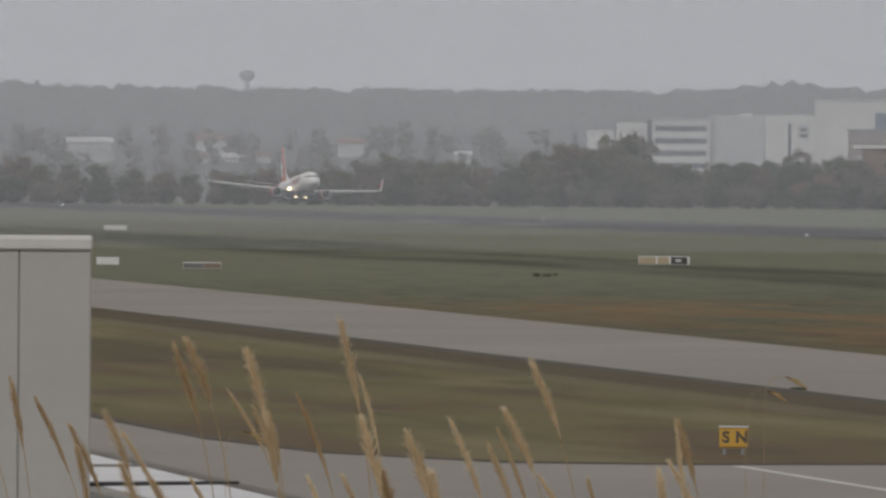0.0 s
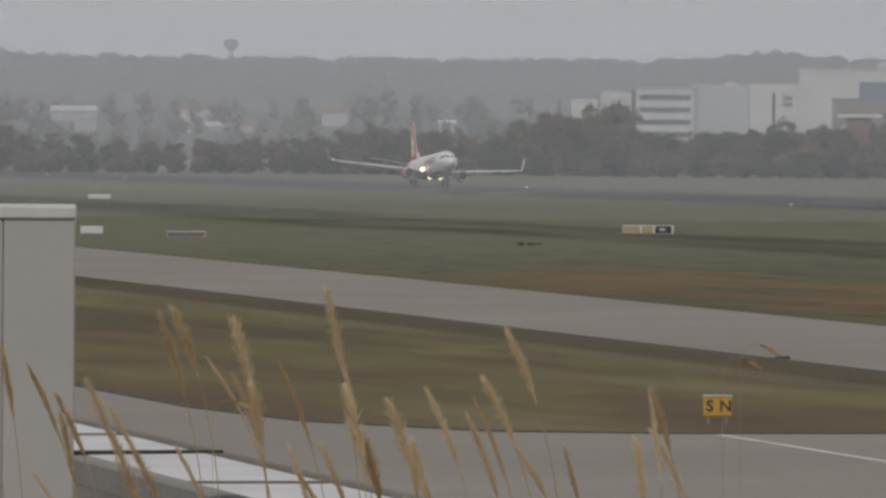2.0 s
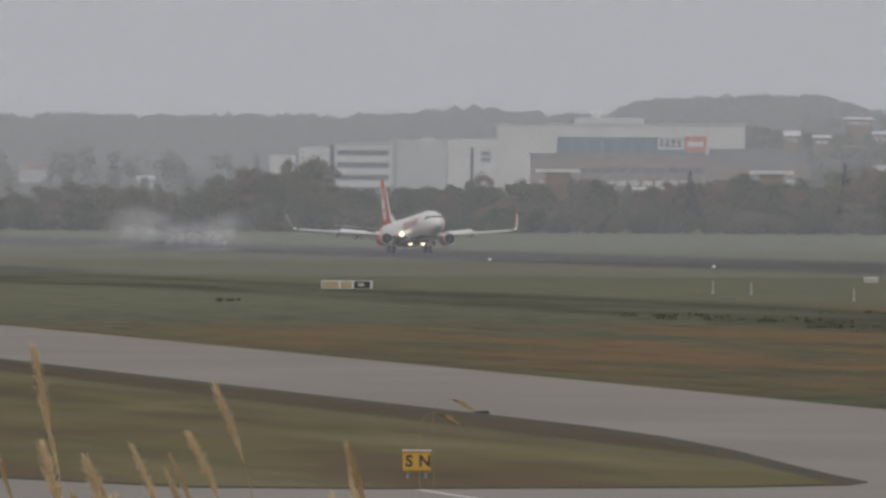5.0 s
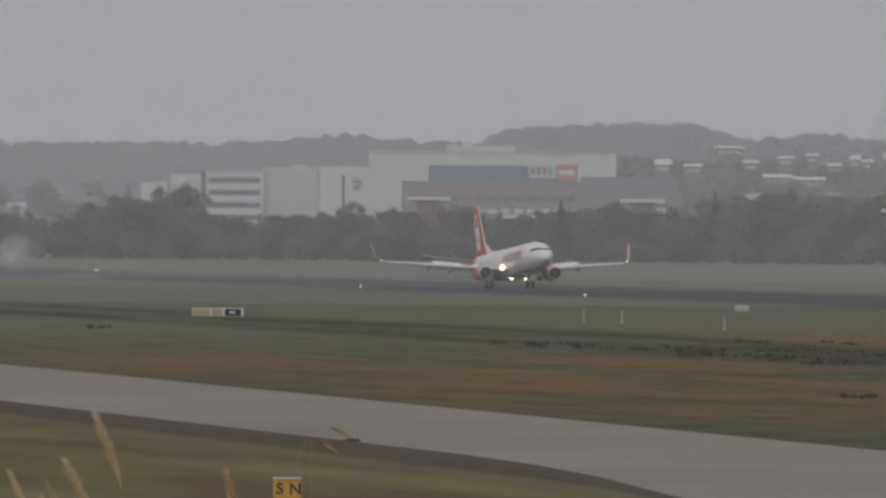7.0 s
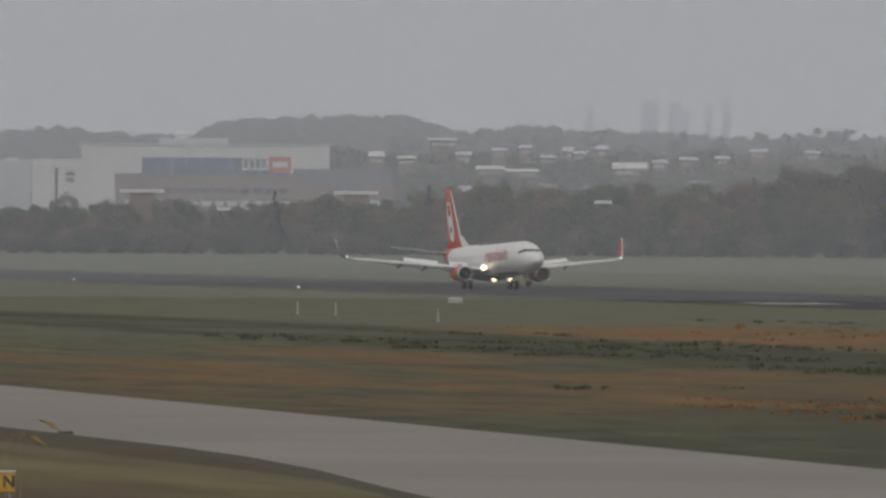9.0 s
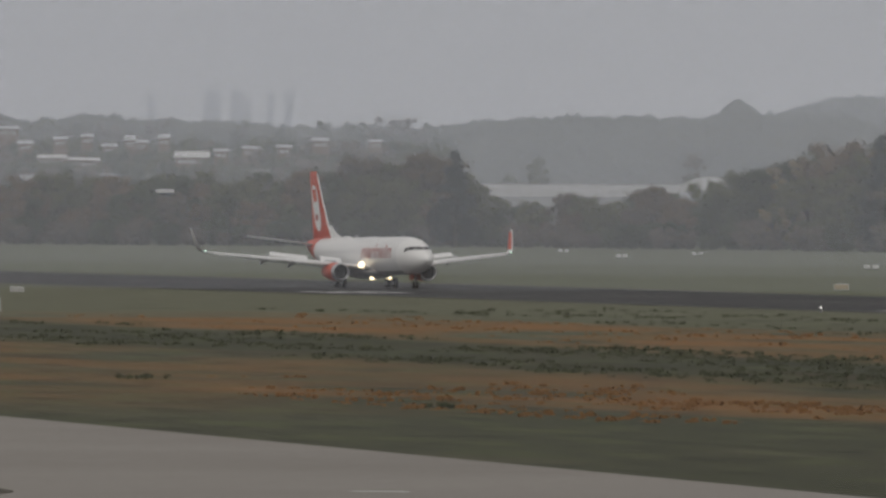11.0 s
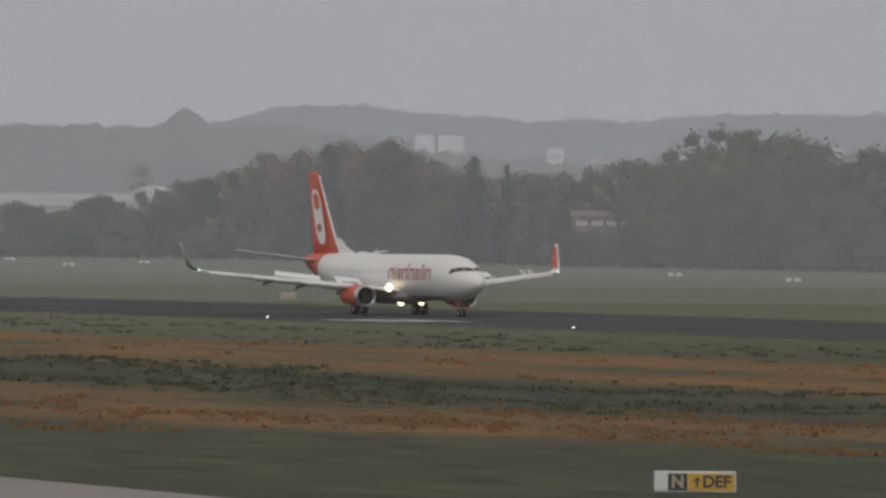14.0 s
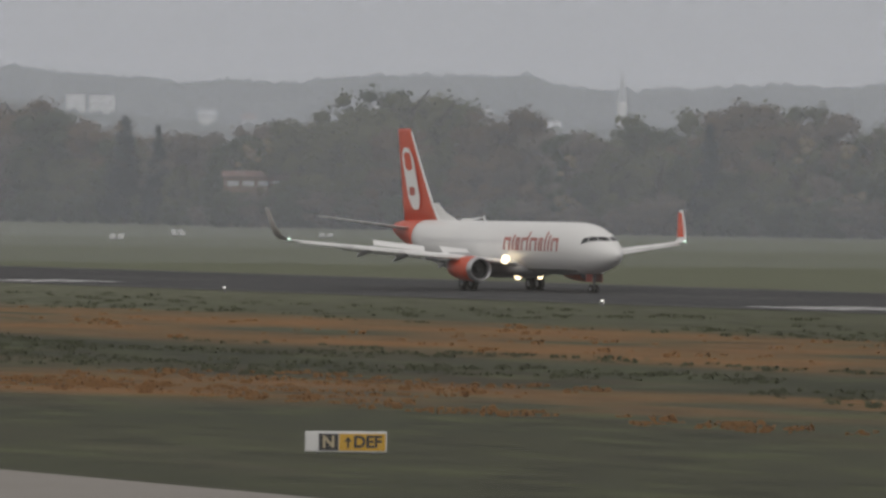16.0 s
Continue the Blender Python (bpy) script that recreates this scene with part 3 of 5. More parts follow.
        part("intake_lip", loft([ring_y(a - GEAR_AFT, -c[0], c[1], r, r * 0.97, 28) for a, r in ((14.15, 0.974), (13.8, 0.935), (13.62, 0.90), (13.58, 0.85), (13.7, 0.78), (14.0, 0.75))], close=False), METAL, eng, "bare metal intake lip", smooth=True)
        part("intake_duct", loft([ring_y(a - GEAR_AFT, -c[0], c[1], r, r, 28) for a, r in ((13.98, 0.75), (14.6, 0.75))], close=False), DARKHOLE, eng, smooth=True)
        part("fan", loft([ring_y(a - GEAR_AFT, -c[0], c[1], r, r, 24) for a, r in ((14.62, 0.76), (14.6, 0.3), (14.2, 0.05))]), DARKHOLE, eng)
        part("exhaust", loft([ring_y(a - GEAR_AFT, -c[0], c[1] + 0.1, r, r, 20) for a, r in ((17.3, 0.7), (18.3, 0.5), (18.9, 0.12))]), GREYP, eng, smooth=True)
        part("pylon", loft([foil(14.9, side * 4.83, 2.62, 4.2, 0.16, True), foil(15.6, side * 4.83, 2.95, 3.6, 0.14, True)]), GREYP, eng)
        # tailplane
        part("tailplane", loft([foil(33.6, side * 0.5, 4.62, 3.7, 0.2), foil(37.1, side * 7.15, 5.56, 1.3, 0.11)]), WHITE, plane, "pale swept tailplane", smooth=True)
        # main gear
        leg = part("main_gear_leg", tubed(place(19.5, side * 2.5, 1.9), place(19.7, side * 2.86, 0.56), 0.14, 0.11), STRUT, plane)
        for s in (2.46, 3.26):
            build_wheel(leg, place(19.7, side * s, 0.56), 0.56, 0.40)
        # lamps
        part("wing_root_lamp", lamp_disc(place(14.35, side * 2.35, 2.45), 0.34 if side == 1 else 0.15), LAMP, wing, "glowing landing lamp")
        part("navigation_lamp", lamp_disc(place(21.9, side * 17.1, 3.87), 0.10), NAVG, wing, "small lit navigation lamp")
    part("wing_root_lamp", lamp_disc(place(14.2, 1.45, 2.55), 0.2), LAMP, plane, "glowing landing lamp")
    for s, r in ((0.85, 0.31), (-1.05, 0.27)):
        part("belly_lamp", lamp_disc(place(15.2, s, 1.2), r), LAMP, plane, "glowing belly landing lamp")
    # fin
    def fin_section(le, te, z, th):
        return foil(le, 0, z, te - le, th, True)
    fin = part("fin", loft([fin_section(30.6, 37.0, 5.0, 0.24), fin_section(31.9, 37.35, 6.6, 0.2), fin_section(34.2, 37.9, 9.8, 0.14), fin_section(35.9, 38.35, 12.3, 0.09), fin_section(36.2, 38.3, 12.55, 0.05)]), RED, plane, "red tail fin", smooth=True)
    part("dorsal_fin", loft([fin_section(26.8, 31.5, 5.2, 0.1), fin_section(29.4, 32.2, 5.9, 0.09), fin_section(31.0, 32.4, 6.7, 0.06)]), WHITE, plane, "white dorsal fillet")
    part("leading_edge", loft([fin_section(30.5, 31.15, 5.2, 0.17), fin_section(31.85, 32.4, 6.6, 0.15), fin_section(34.15, 34.6, 9.8, 0.12), fin_section(35.85, 36.2, 12.3, 0.08)]), WHITE, fin, "white leading edge")

    def fin_patch(points, off, material, label):
        for side in (1, -1):
            bm = bmesh.new()
            bm.faces.new([bm.verts.new(place(a, side * off, z)) for a, z in points])
            part("emblem", bm, material, fin, label)

    def pill(ca, cz, w, hh, lean, n=10):
        pts = []
        for k in range(2 * n):
            an = math.pi * 2 * k / (2 * n)
            y = max(-1, min(1, 1.04 * math.sin(an)))
            x = max(-1, min(1, 1.3 * math.cos(an)))
            pts.append((ca + x * w + lean * y * hh, cz + y * hh))
        return pts
    fin_patch(pill(35.45, 8.6, 1.02, 2.45, 0.40), 0.25, WHITE, "white rounded emblem on the fin")
    fin_patch(pill(36.0, 9.95, 0.62, 0.72, 0.35), 0.262, RED, "red cap of the emblem")
    fin_patch(pill(35.2, 7.6, 0.5, 0.36, 0.2), 0.262, DARKRED, "small dark mark of the emblem")
    # nose gear
    leg = part("nose_gear_leg", tubed(place(3.9, 0, 1.6), place(4.1, 0, 0.35), 0.09, 0.08), STRUT, plane)
    for s in (0.2, -0.2):
        build_wheel(leg, place(4.1, s, 0.35), 0.35, 0.22)
    for s in (0.42, -0.42):
        part("gear_door", boxed(s - 0.02, s + 0.02, 3.5 - GEAR_AFT, 4.6 - GEAR_AFT, 0.85, 1.5), GEARRED, leg, "dark red gear door")
    part("antenna", loft([fin_section(22.5, 22.9, 5.3, 0.03), fin_section(22.75, 23.0, 5.75, 0.02)]), WHITE, plane)
    part("aerial_fairing", loft([ring_y(a - GEAR_AFT, 0, 5.36, rx, rz, 12) for a, rx, rz in ((24.6, 0.05, 0.02), (25.2, 0.3, 0.16), (26.4, 0.3, 0.16), (27.0, 0.05, 0.02))]), WHITE, plane, smooth=True)
    # spoilers on each wing, hinged at their front edge
    spoilers = []
    for side in (1, -1):
        for inner, outer, chord in (((19.9, 2.6, 2.62), (20.0, 4.9, 2.84), 1.1), ((20.1, 6.4, 2.98), (21.05, 10.3, 3.42), 0.85)):
            p0, p1 = Vector(place(inner[0], side * inner[1], inner[2])), Vector(place(outer[0], side * outer[1], outer[2]))
            if side == 1:
                p0, p1 = p1, p0
            along = (p1 - p0).normalized()
            aft = Vector((0, 1, 0)) - along * along.y
            aft.normalize()
            up = along.cross(aft)
            length = (p1 - p0).length
            bm = loft([[(x, 0, 0), (x, 0, 0.05), (x, chord, 0.02), (x, chord, -0.01)] for x in (0, length)])
            ob = part("spoiler", bm, WHITE, plane, "hinged spoiler panel")
            ob.matrix_basis = Matrix.Translation(p0) @ Matrix((along, aft, up)).transposed().to_4x4()
            spoilers.append(ob)
    return plane, spoilers


airliner, spoiler_panels = build_airliner()

# ---- trees, hills and buildings beyond the runway ----
rng = np.random.default_rng(7)


def leaf_quads(centres, radii, count, size, flat=0.8, low=False):
    """Small tilted leaf sheets scattered over a set of balls, all facing outwards; corners and the soft outward normals."""
    pick = rng.integers(0, len(centres), count)
    d = rng.normal(size=(count, 3))
    if low:
        d[:, 1:] = np.abs(d[:, 1:]) * np.array([-1, 1])
    d /= np.linalg.norm(d, axis=1)[:, None]
    r = radii[pick] * rng.uniform(0.55, 1.3, count)
    c = centres[pick] + d * r[:, None] * np.array([1, 1, flat])
    u = np.cross(d, rng.normal(size=(count, 3)))
    u /= np.linalg.norm(u, axis=1)[:, None] + 1e-6
    v = np.cross(d + rng.normal(scale=0.45, size=(count, 3)), u)
    v /= np.linalg.norm(v, axis=1)[:, None] + 1e-6
    s = size * rng.uniform(0.55, 1.3, count)[:, None]
    q = np.stack([c + u * s, c + v * s * 0.7, c - u * s * 0.9, c - v * s * 0.75], 1)
    whole = c - centres.mean(0)
    whole /= np.linalg.norm(whole, axis=1)[:, None] + 1e-6
    n = d * 0.5 + whole * 0.8 + np.array([0, 0, 0.35])
    n /= np.linalg.norm(n, axis=1)[:, None]
    return q.reshape(-1, 3), np.repeat(n, 4, 0)


def lumps(centres, radii, level, flat=0.8, rough=0.22):
    """Uneven solid cores of foliage clumps; corners, triangles and soft normals."""
    ico = bmesh.new()
    bmesh.ops.create_icosphere(ico, subdivisions=level, radius=1)
    base = np.array([v.co[:] for v in ico.verts])
    tri = np.array([[v.index for v in f.verts] for f in ico.faces])
    ico.free()
    k, n = len(centres), len(base)
    r = radii[:, None] * rng.uniform(1 - rough, 1 + rough, (k, n))
    verts = centres[:, None, :] + base[None] * r[:, :, None] * np.array([1, 1, flat])
    faces = (tri[None] + (np.arange(k) * n)[:, None, None]).reshape(-1, 3)
    whole = verts - centres.mean(0)
    whole /= np.linalg.norm(whole, axis=2)[:, :, None] + 1e-6
    normal = base[None] * 0.3 + whole * 0.8 + np.array([0, 0, 0.3])
    normal /= np.linalg.norm(normal, axis=2)[:, :, None] + 1e-6
    return verts.reshape(-1, 3), faces, normal.reshape(-1, 3)


def crown_mesh(name, lots, material):
    """Leaf sheets and solid clump cores in one mesh; lots: (quads, their normals, cores)."""
    verts, normals, faces, at = [], [], [], 0
    for q, qn, (cv, cf, cn) in lots:
        faces += (np.arange(len(q)).reshape(-1, 4) + at).tolist()
        at += len(q)
        faces += (cf + at).tolist()
        at += len(cv)
        verts += [q, cv]
        normals += [qn, cn]
    data = bpy.data.meshes.new(name)
    data.from_pydata(np.concatenate(verts).tolist(), [], faces)
    data.materials.append(material)
    data.shade_smooth()
    data.normals_split_custom_set_from_vertices(np.concatenate(normals).tolist())
    return data


def quads_mesh(name, verts, material, normals=None):
    data = bpy.data.meshes.new(name)
    n = len(verts) // 4
    data.from_pydata(verts.tolist(), [], [(4 * k, 4 * k + 1, 4 * k + 2, 4 * k + 3) for k in range(n)])
    data.materials.append(material)
    if normals is not None:
        data.shade_smooth()
        data.normals_split_custom_set_from_vertices(normals.tolist())
    return data


def build_tree(kind, height, width, material, leaves=900):
    names = {"broad": ("large broadleaf tree with thinning autumn leaves", "tree"), "slim": ("tall slender poplar with sparse leaves", "tree"),
             "conifer": ("dark conifer among the broadleaf trees", "tree"), "bush": ("low dense bush at the wood's edge", "bush")}
    label, cat = names[kind]
    tree = thing("tree" if cat == "tree" else "bush", label, cat)
    bm = bmesh.new()
    tube(bm, (0, 0, 0), (0, 0, height * 0.45), width * 0.04, width * 0.026, 8)
    tube(bm, (0, 0, height * 0.44), (width * 0.03, 0, height * 0.82), width * 0.026, width * 0.006, 7)
    for k in range(9):
        a, z = k * 2.4, height * (0.25 + 0.07 * k)
        r = width * (0.42 - 0.025 * k)
        tube(bm, (0, 0, z), (r * math.cos(a), r * math.sin(a), z + height * 0.14), width * 0.016, width * 0.005, 5)
    part("trunk", bm, BARK, tree)
    if kind == "conifer":
        z = rng.uniform(0.08, 0.99, 60)
        rad = width * 0.5 * (1.02 - z)
        ang = rng.uniform(0, 6.28, 60)
        cen = np.stack([rad * 0.6 * np.cos(ang), rad * 0.6 * np.sin(ang), z * height], 1)
        rr = 0.25 + rad * 0.55
    else:
        k = 76 if kind != "slim" else 24
        z = rng.uniform(0.06, 0.92, k)
        prof = np.sin(np.clip(z, 0.05, 0.98) * np.pi * 0.96) ** 0.6
        ang, rad = rng.uniform(0, 6.28, k), np.sqrt(rng.uniform(0.05, 1, k)) * width * 0.40 * prof
        cen = np.stack([rad * np.cos(ang), rad * np.sin(ang), z * height], 1)
        rr = width * rng.uniform(0.06, 0.135, k)
    quads, normals = leaf_quads(cen, rr, leaves, 0.36 if kind != "bush" else 0.24)
    crown = new("crown", crown_mesh("crown", [(quads, normals, lumps(cen, rr * 0.6, 1))], material))
    crown.parent = tree
    return tree


def lerp(table, x):
    return float(np.interp(x, [p[0] for p in table], [p[1] for p in table]))


BELT = [(6, 2080), (16, 2060), (20, 2030), (22, 1920), (23.5, 1780), (25, 1620), (27, 1480), (31, 1330)]
CREST = [(6, 0.15), (8.3, 0.12), (9.2, 0.06), (10.2, 0.10), (10.8, 0.2), (11.2, 0.12), (11.8, 0.2), (12.2, 0.30), (12.34, 0.38), (12.58, 0.36), (12.7, 0.13), (13.3, 0.15), (13.7, 0.22), (14.0, 0.20), (14.3, 0.24), (14.7, 0.17), (15.3, 0.2), (15.5, 0.26), (15.9, 0.22), (16.1, 0.26), (16.9, 0.36), (17.7, 0.32), (18.9, 0.46), (19.4, 0.5), (19.65, 0.36),
         (20.0, 0.2), (20.4, 0.18), (21.2, 0.23), (21.84, 0.48), (22.3, 0.6), (22.85, 0.645), (23.3, 0.6), (23.66, 0.46), (24.4, 0.4), (24.8, 0.63), (25.4, 0.76), (25.8, 0.76),
         (26.4, 0.65), (26.9, 0.45), (27.5, 0.61), (28.1, 0.74), (28.5, 0.72), (29.1, 0.6), (31, 0.65)]


def plant_trees():
    protos = [build_tree("broad", 20, 16, LEAF_A, 6500), build_tree("broad", 20, 18, LEAF_B, 6800), build_tree("broad", 20, 15, LEAF_E, 6000), build_tree("broad", 20, 16, LEAF_F, 6000),
              build_tree("slim", 20, 7, LEAF_D, 1500), build_tree("conifer", 20, 8, LEAF_C, 3000), build_tree("bush", 7, 9, LEAF_E, 2600), build_tree("bush", 7, 10, LEAF_F, 2600)]
    used = set()

    def put(k, bearing, dist, height, wide=1.0):
        base = 7 if k >= 6 else 20
        s = height / base
        m = pose(*polar(bearing, dist, slope(dist) - 0.1)) @ pose(0, 0, 0, 0, 0, random.uniform(0, 360)) @ Matrix.Diagonal((s * wide, s * wide, s, 1))
        if k not in used:
            used.add(k)
            protos[k].matrix_basis = m
        else:
            u = protos[k].scale
            copy_thing(protos[k], m @ Matrix.Diagonal((1 / u[0], 1 / u[1], 1 / u[2], 1)))

    for row, (back, lo, hi, step) in enumerate(((0, 0.42, 0.80, 0.24), (27, 0.74, 1.05, 0.20))):
        b = 7.2
        while b < 30:
            d = lerp(BELT, b) + back + random.uniform(-10, 10)
            top = 7.6 + d * math.tan(radians(lerp(CREST, b)))
            k = random.choice((0, 0, 0, 1, 1, 2, 2, 3))
            if row == 0 and 24.4 < b < 25.25:
                b += step
                continue
            put(k, b, d, top * random.uniform(lo, hi), random.uniform(0.9, 1.4))
            b += step * random.uniform(0.7, 1.3)
    b = 7.0
    while b < 30:
        put(random.choice((6, 7)), b, lerp(BELT, b) - 14 + random.uniform(-5, 4), random.uniform(3.0, 7.5), random.uniform(0.9, 1.6))
        b += random.uniform(0.06, 0.2)
    b = 24.4
    while b < 25.3:
        put(random.choice((6, 7)), b, 1622 - (b - 24.4) * 12, random.uniform(7.2, 8.6), random.uniform(0.9, 1.2))
        b += random.uniform(0.10, 0.16)
    for b, el, back, wide in ((19.62, 0.47, -16, 1.7), (22.67, 0.6, -16, 1.3), (23.72, 0.52, -16, 1.4), (23.95, 0.46, -14, 1.0), (15.2, 0.24, 0, 0.9), (16.3, 0.3, 5, 0.9), (12.1, 0.3, 130, 0.9), (27.9, 0.5, -14, 1.2)):
        d = lerp(BELT, b) + back
        put(5, b, d, 7.6 + d * math.tan(radians(el)), wide)
    for b, el, back in ((22.05, 0.45, -12), (21.9, 0.4, -12), (24.6, 0.35, -10), (24.75, 0.4, -8), (26.9, 0.3, -10), (28.6, 0.45, -8), (28.9, 0.4, -8)):
        d = lerp(BELT, b) + back
        put(4, b, d, 7.6 + d * math.tan(radians(el)), 1.1)


def build_far_trees():
    """The woods between and behind the houses, joined."""
    lots = {"olive": [], "russet": [], "dark": []}
    rows = []
    b = 7.2
    while b < 30:
        d = lerp(BELT, b) + 55 + random.uniform(-12, 12)
        rows.append((b, d, (7.6 + d * math.tan(radians(lerp(CREST, b)))) * random.uniform(0.82, 1.05), 0.75))
        b += random.uniform(0.13, 0.27)
    for i in range(330):
        b, d = random.uniform(6.8, 12.0) if i % 2 else random.uniform(6.8, 30), random.uniform(2235, 2950)
        if not 11.9 < b < 16.4:
            open_view = d < 2640 and min(abs(b - h) for h in (8.63, 9.43, 9.68, 9.88, 11.3, 16.6, 17.2, 17.5)) < 0.2
            rows.append((b, d, random.uniform(4, 6.0) if open_view else random.uniform(5, 10) if b < 12 else random.uniform(9, 14), 1.2))
    for b, el in ((15.62, 0.55), (15.68, 0.62), (15.75, 0.60), (15.81, 0.52), (15.55, 0.46)):
        rows.append((b, 2490, 7.6 + 2490 * math.tan(radians(el)) - slope(2490), 0.45))
    b = 11.8
    while b < 16.3:
        d = lerp(BELT, b) + 42 + random.uniform(-8, 8)
        rows.append((b, d, 7.6 + d * math.tan(radians(lerp(CREST, b) * random.uniform(0.7, 1.0))), 0.85))
        b += random.uniform(0.06, 0.10)
    for d, lo, hi in ((2590, 0.33, 0.40), (2690, 0.36, 0.42), (2772, 0.43, 0.50), (2885, 0.52, 0.57)):
        b = 15.84
        while b < 19.6:
            rows.append((b, d + random.uniform(-6, 6), 7.6 + d * math.tan(radians(random.uniform(lo, hi))) - slope(d), 1.3))
            b += random.uniform(0.07, 0.13)
    for k in range(46):
        b = random.uniform(15.95, 19.6)
        rows.append((b, 2948, 7.6 + 2948 * math.tan(radians(random.uniform(0.55, 0.76))) - slope(2948), random.choice((0.4, 0.55, 0.7))))
    for b, d, height, wide in rows:
        k = 22
        z = rng.uniform(0.08, 0.9, k)
        prof = np.sin(z * np.pi * 0.96) ** 0.6
        w = height * wide * rng.uniform(0.65, 0.95)
        ang, rad = rng.uniform(0, 6.28, k), np.sqrt(rng.uniform(0.05, 1, k)) * w * 0.36 * prof
        cen = np.stack([rad * np.cos(ang), rad * np.sin(ang), z * height], 1) + np.array(polar(b, d, slope(d)))
        rr = w * rng.uniform(0.10, 0.19, k)
        lots[rng.choice(["olive", "olive", "russet", "dark"])].append((*leaf_quads(cen, rr, 620, 0.026 * height), lumps(cen, rr * 0.6, 1)))
    for name, material in (("olive", LEAF_A), ("russet", LEAF_F), ("dark", LEAF_E)):
        tagged(new("far_trees", crown_mesh("far_trees", lots[name], material)), "hazy " + name + " autumn trees massed behind the airfield", "trees", kind="stuff")


RIDGE_A = [(3, 0.69), (8.2, 0.69), (8.6, 0.66), (9.7, 0.645), (12.4, 0.655), (13.2, 0.67), (13.65, 0.72), (14.0, 0.68), (14.6, 0.66), (14.8, 0.76), (15.3, 0.805), (16.15, 0.815), (16.45, 0.72), (17.1, 0.74),
           (18.5, 0.67), (19.5, 0.68), (20.1, 0.74), (21.30, 0.76), (21.56, 0.765), (21.60, 0.84), (21.66, 0.87), (21.72, 0.83), (21.76, 0.76), (22.2, 0.78), (22.85, 0.68), (23.2, 0.60), (23.6, 0.56), (24.5, 0.50), (26, 0.50), (34, 0.52)]
RIDGE_B = [(3, 0.3), (20.5, 0.5), (21.9, 0.78), (22.3, 0.90), (22.9, 0.915), (23.7, 0.83), (24.3, 0.81), (25.1, 0.825), (25.45, 0.86), (26.6, 0.87), (26.9, 0.79), (27.5, 0.77), (28.2, 0.82), (28.7, 0.805), (29.2, 0.85), (34, 0.85)]


def build_hill(name, table, d0, d1, label, crowns):
    bm = bmesh.new()
    bearings = np.linspace(3, 34, 560)
    rows = []
    for j in range(9):
        f = j / 6
        d = d0 + (d1 - d0) * f
        row = []
        for b in bearings:
            top = 7.6 + d1 * math.tan(radians(lerp(table, b))) - 9
            z = top * (1 - (1 - min(f, 1)) ** 1.6) if f <= 1 else top - (f - 1) * 60
            row.append(bm.verts.new(polar(b, d, max(slope(d) - 2, z + 3.0 * noise.noise(Vector((b * 3, f * 5, 1)))))))
        rows.append(row)
    for r0, r1 in zip(rows, rows[1:]):
        for k in range(len(r0) - 1):
            bm.faces.new((r0[k], r0[k + 1], r1[k + 1], r1[k]))
    solid(name, bm, WOODS, label, "hill", kind="structure", smooth=True)
    b = rng.uniform(4, 33, crowns)
    f = np.where(np.arange(crowns) % 3 > 0, rng.uniform(0.02, 1.0, crowns) ** 0.6, rng.uniform(0.9, 1.02, crowns))
    cen, rad = [], np.where(f < 0.88, rng.uniform(3.0, 5.6, crowns), rng.uniform(1.8, 6.5, crowns))
    for bb, ff, s in zip(b, f, rad):
        d = d0 + (d1 - d0) * ff
        top = 7.6 + d1 * math.tan(radians(lerp(table, bb))) - 9
        cen.append(polar(bb, d, max(slope(d), top * (1 - (1 - min(ff, 1)) ** 1.6)) + s * 0.2))
    cen = np.array(cen)
    verts, faces, _ = lumps(cen, rad, 1, 1.0, 0.25)
    towards = -np.repeat(cen, len(verts) // crowns, 0) / np.linalg.norm(cen, axis=1).mean()
    out = (verts - np.repeat(cen, len(verts) // crowns, 0)) / np.repeat(rad, len(verts) // crowns)[:, None]
    normal = out * 0.3 + towards * 0.25 * np.array([1, 1, 0]) + np.array([0, 0, 0.75])
    data = bpy.data.meshes.new("far_woods")
    data.from_pydata(verts.tolist(), [], faces.tolist())
    data.materials.append(WOODS)
    data.shade_smooth()
    data.normals_split_custom_set_from_vertices((normal / np.linalg.norm(normal, axis=1)[:, None]).tolist())
    tagged(new("far_woods", data), "hazy grey-brown autumn woods covering the hill", "woods", kind="stuff")


def windows(parent, x0, x1, y, z0, z1, nx, material, depth=0.15):
    w = (x1 - x0) / nx
    for k in range(nx):
        part("window", boxed(x0 + w * (k + 0.12), x0 + w * (k + 0.88), y - depth, y + 0.1, z0, z1), material, parent)


def facade(bearing, dist):
    """A frame whose -y faces the viewer."""
    return pose(*polar(bearing, dist)) @ pose(0, 0, 0, 0, 0, -bearing)


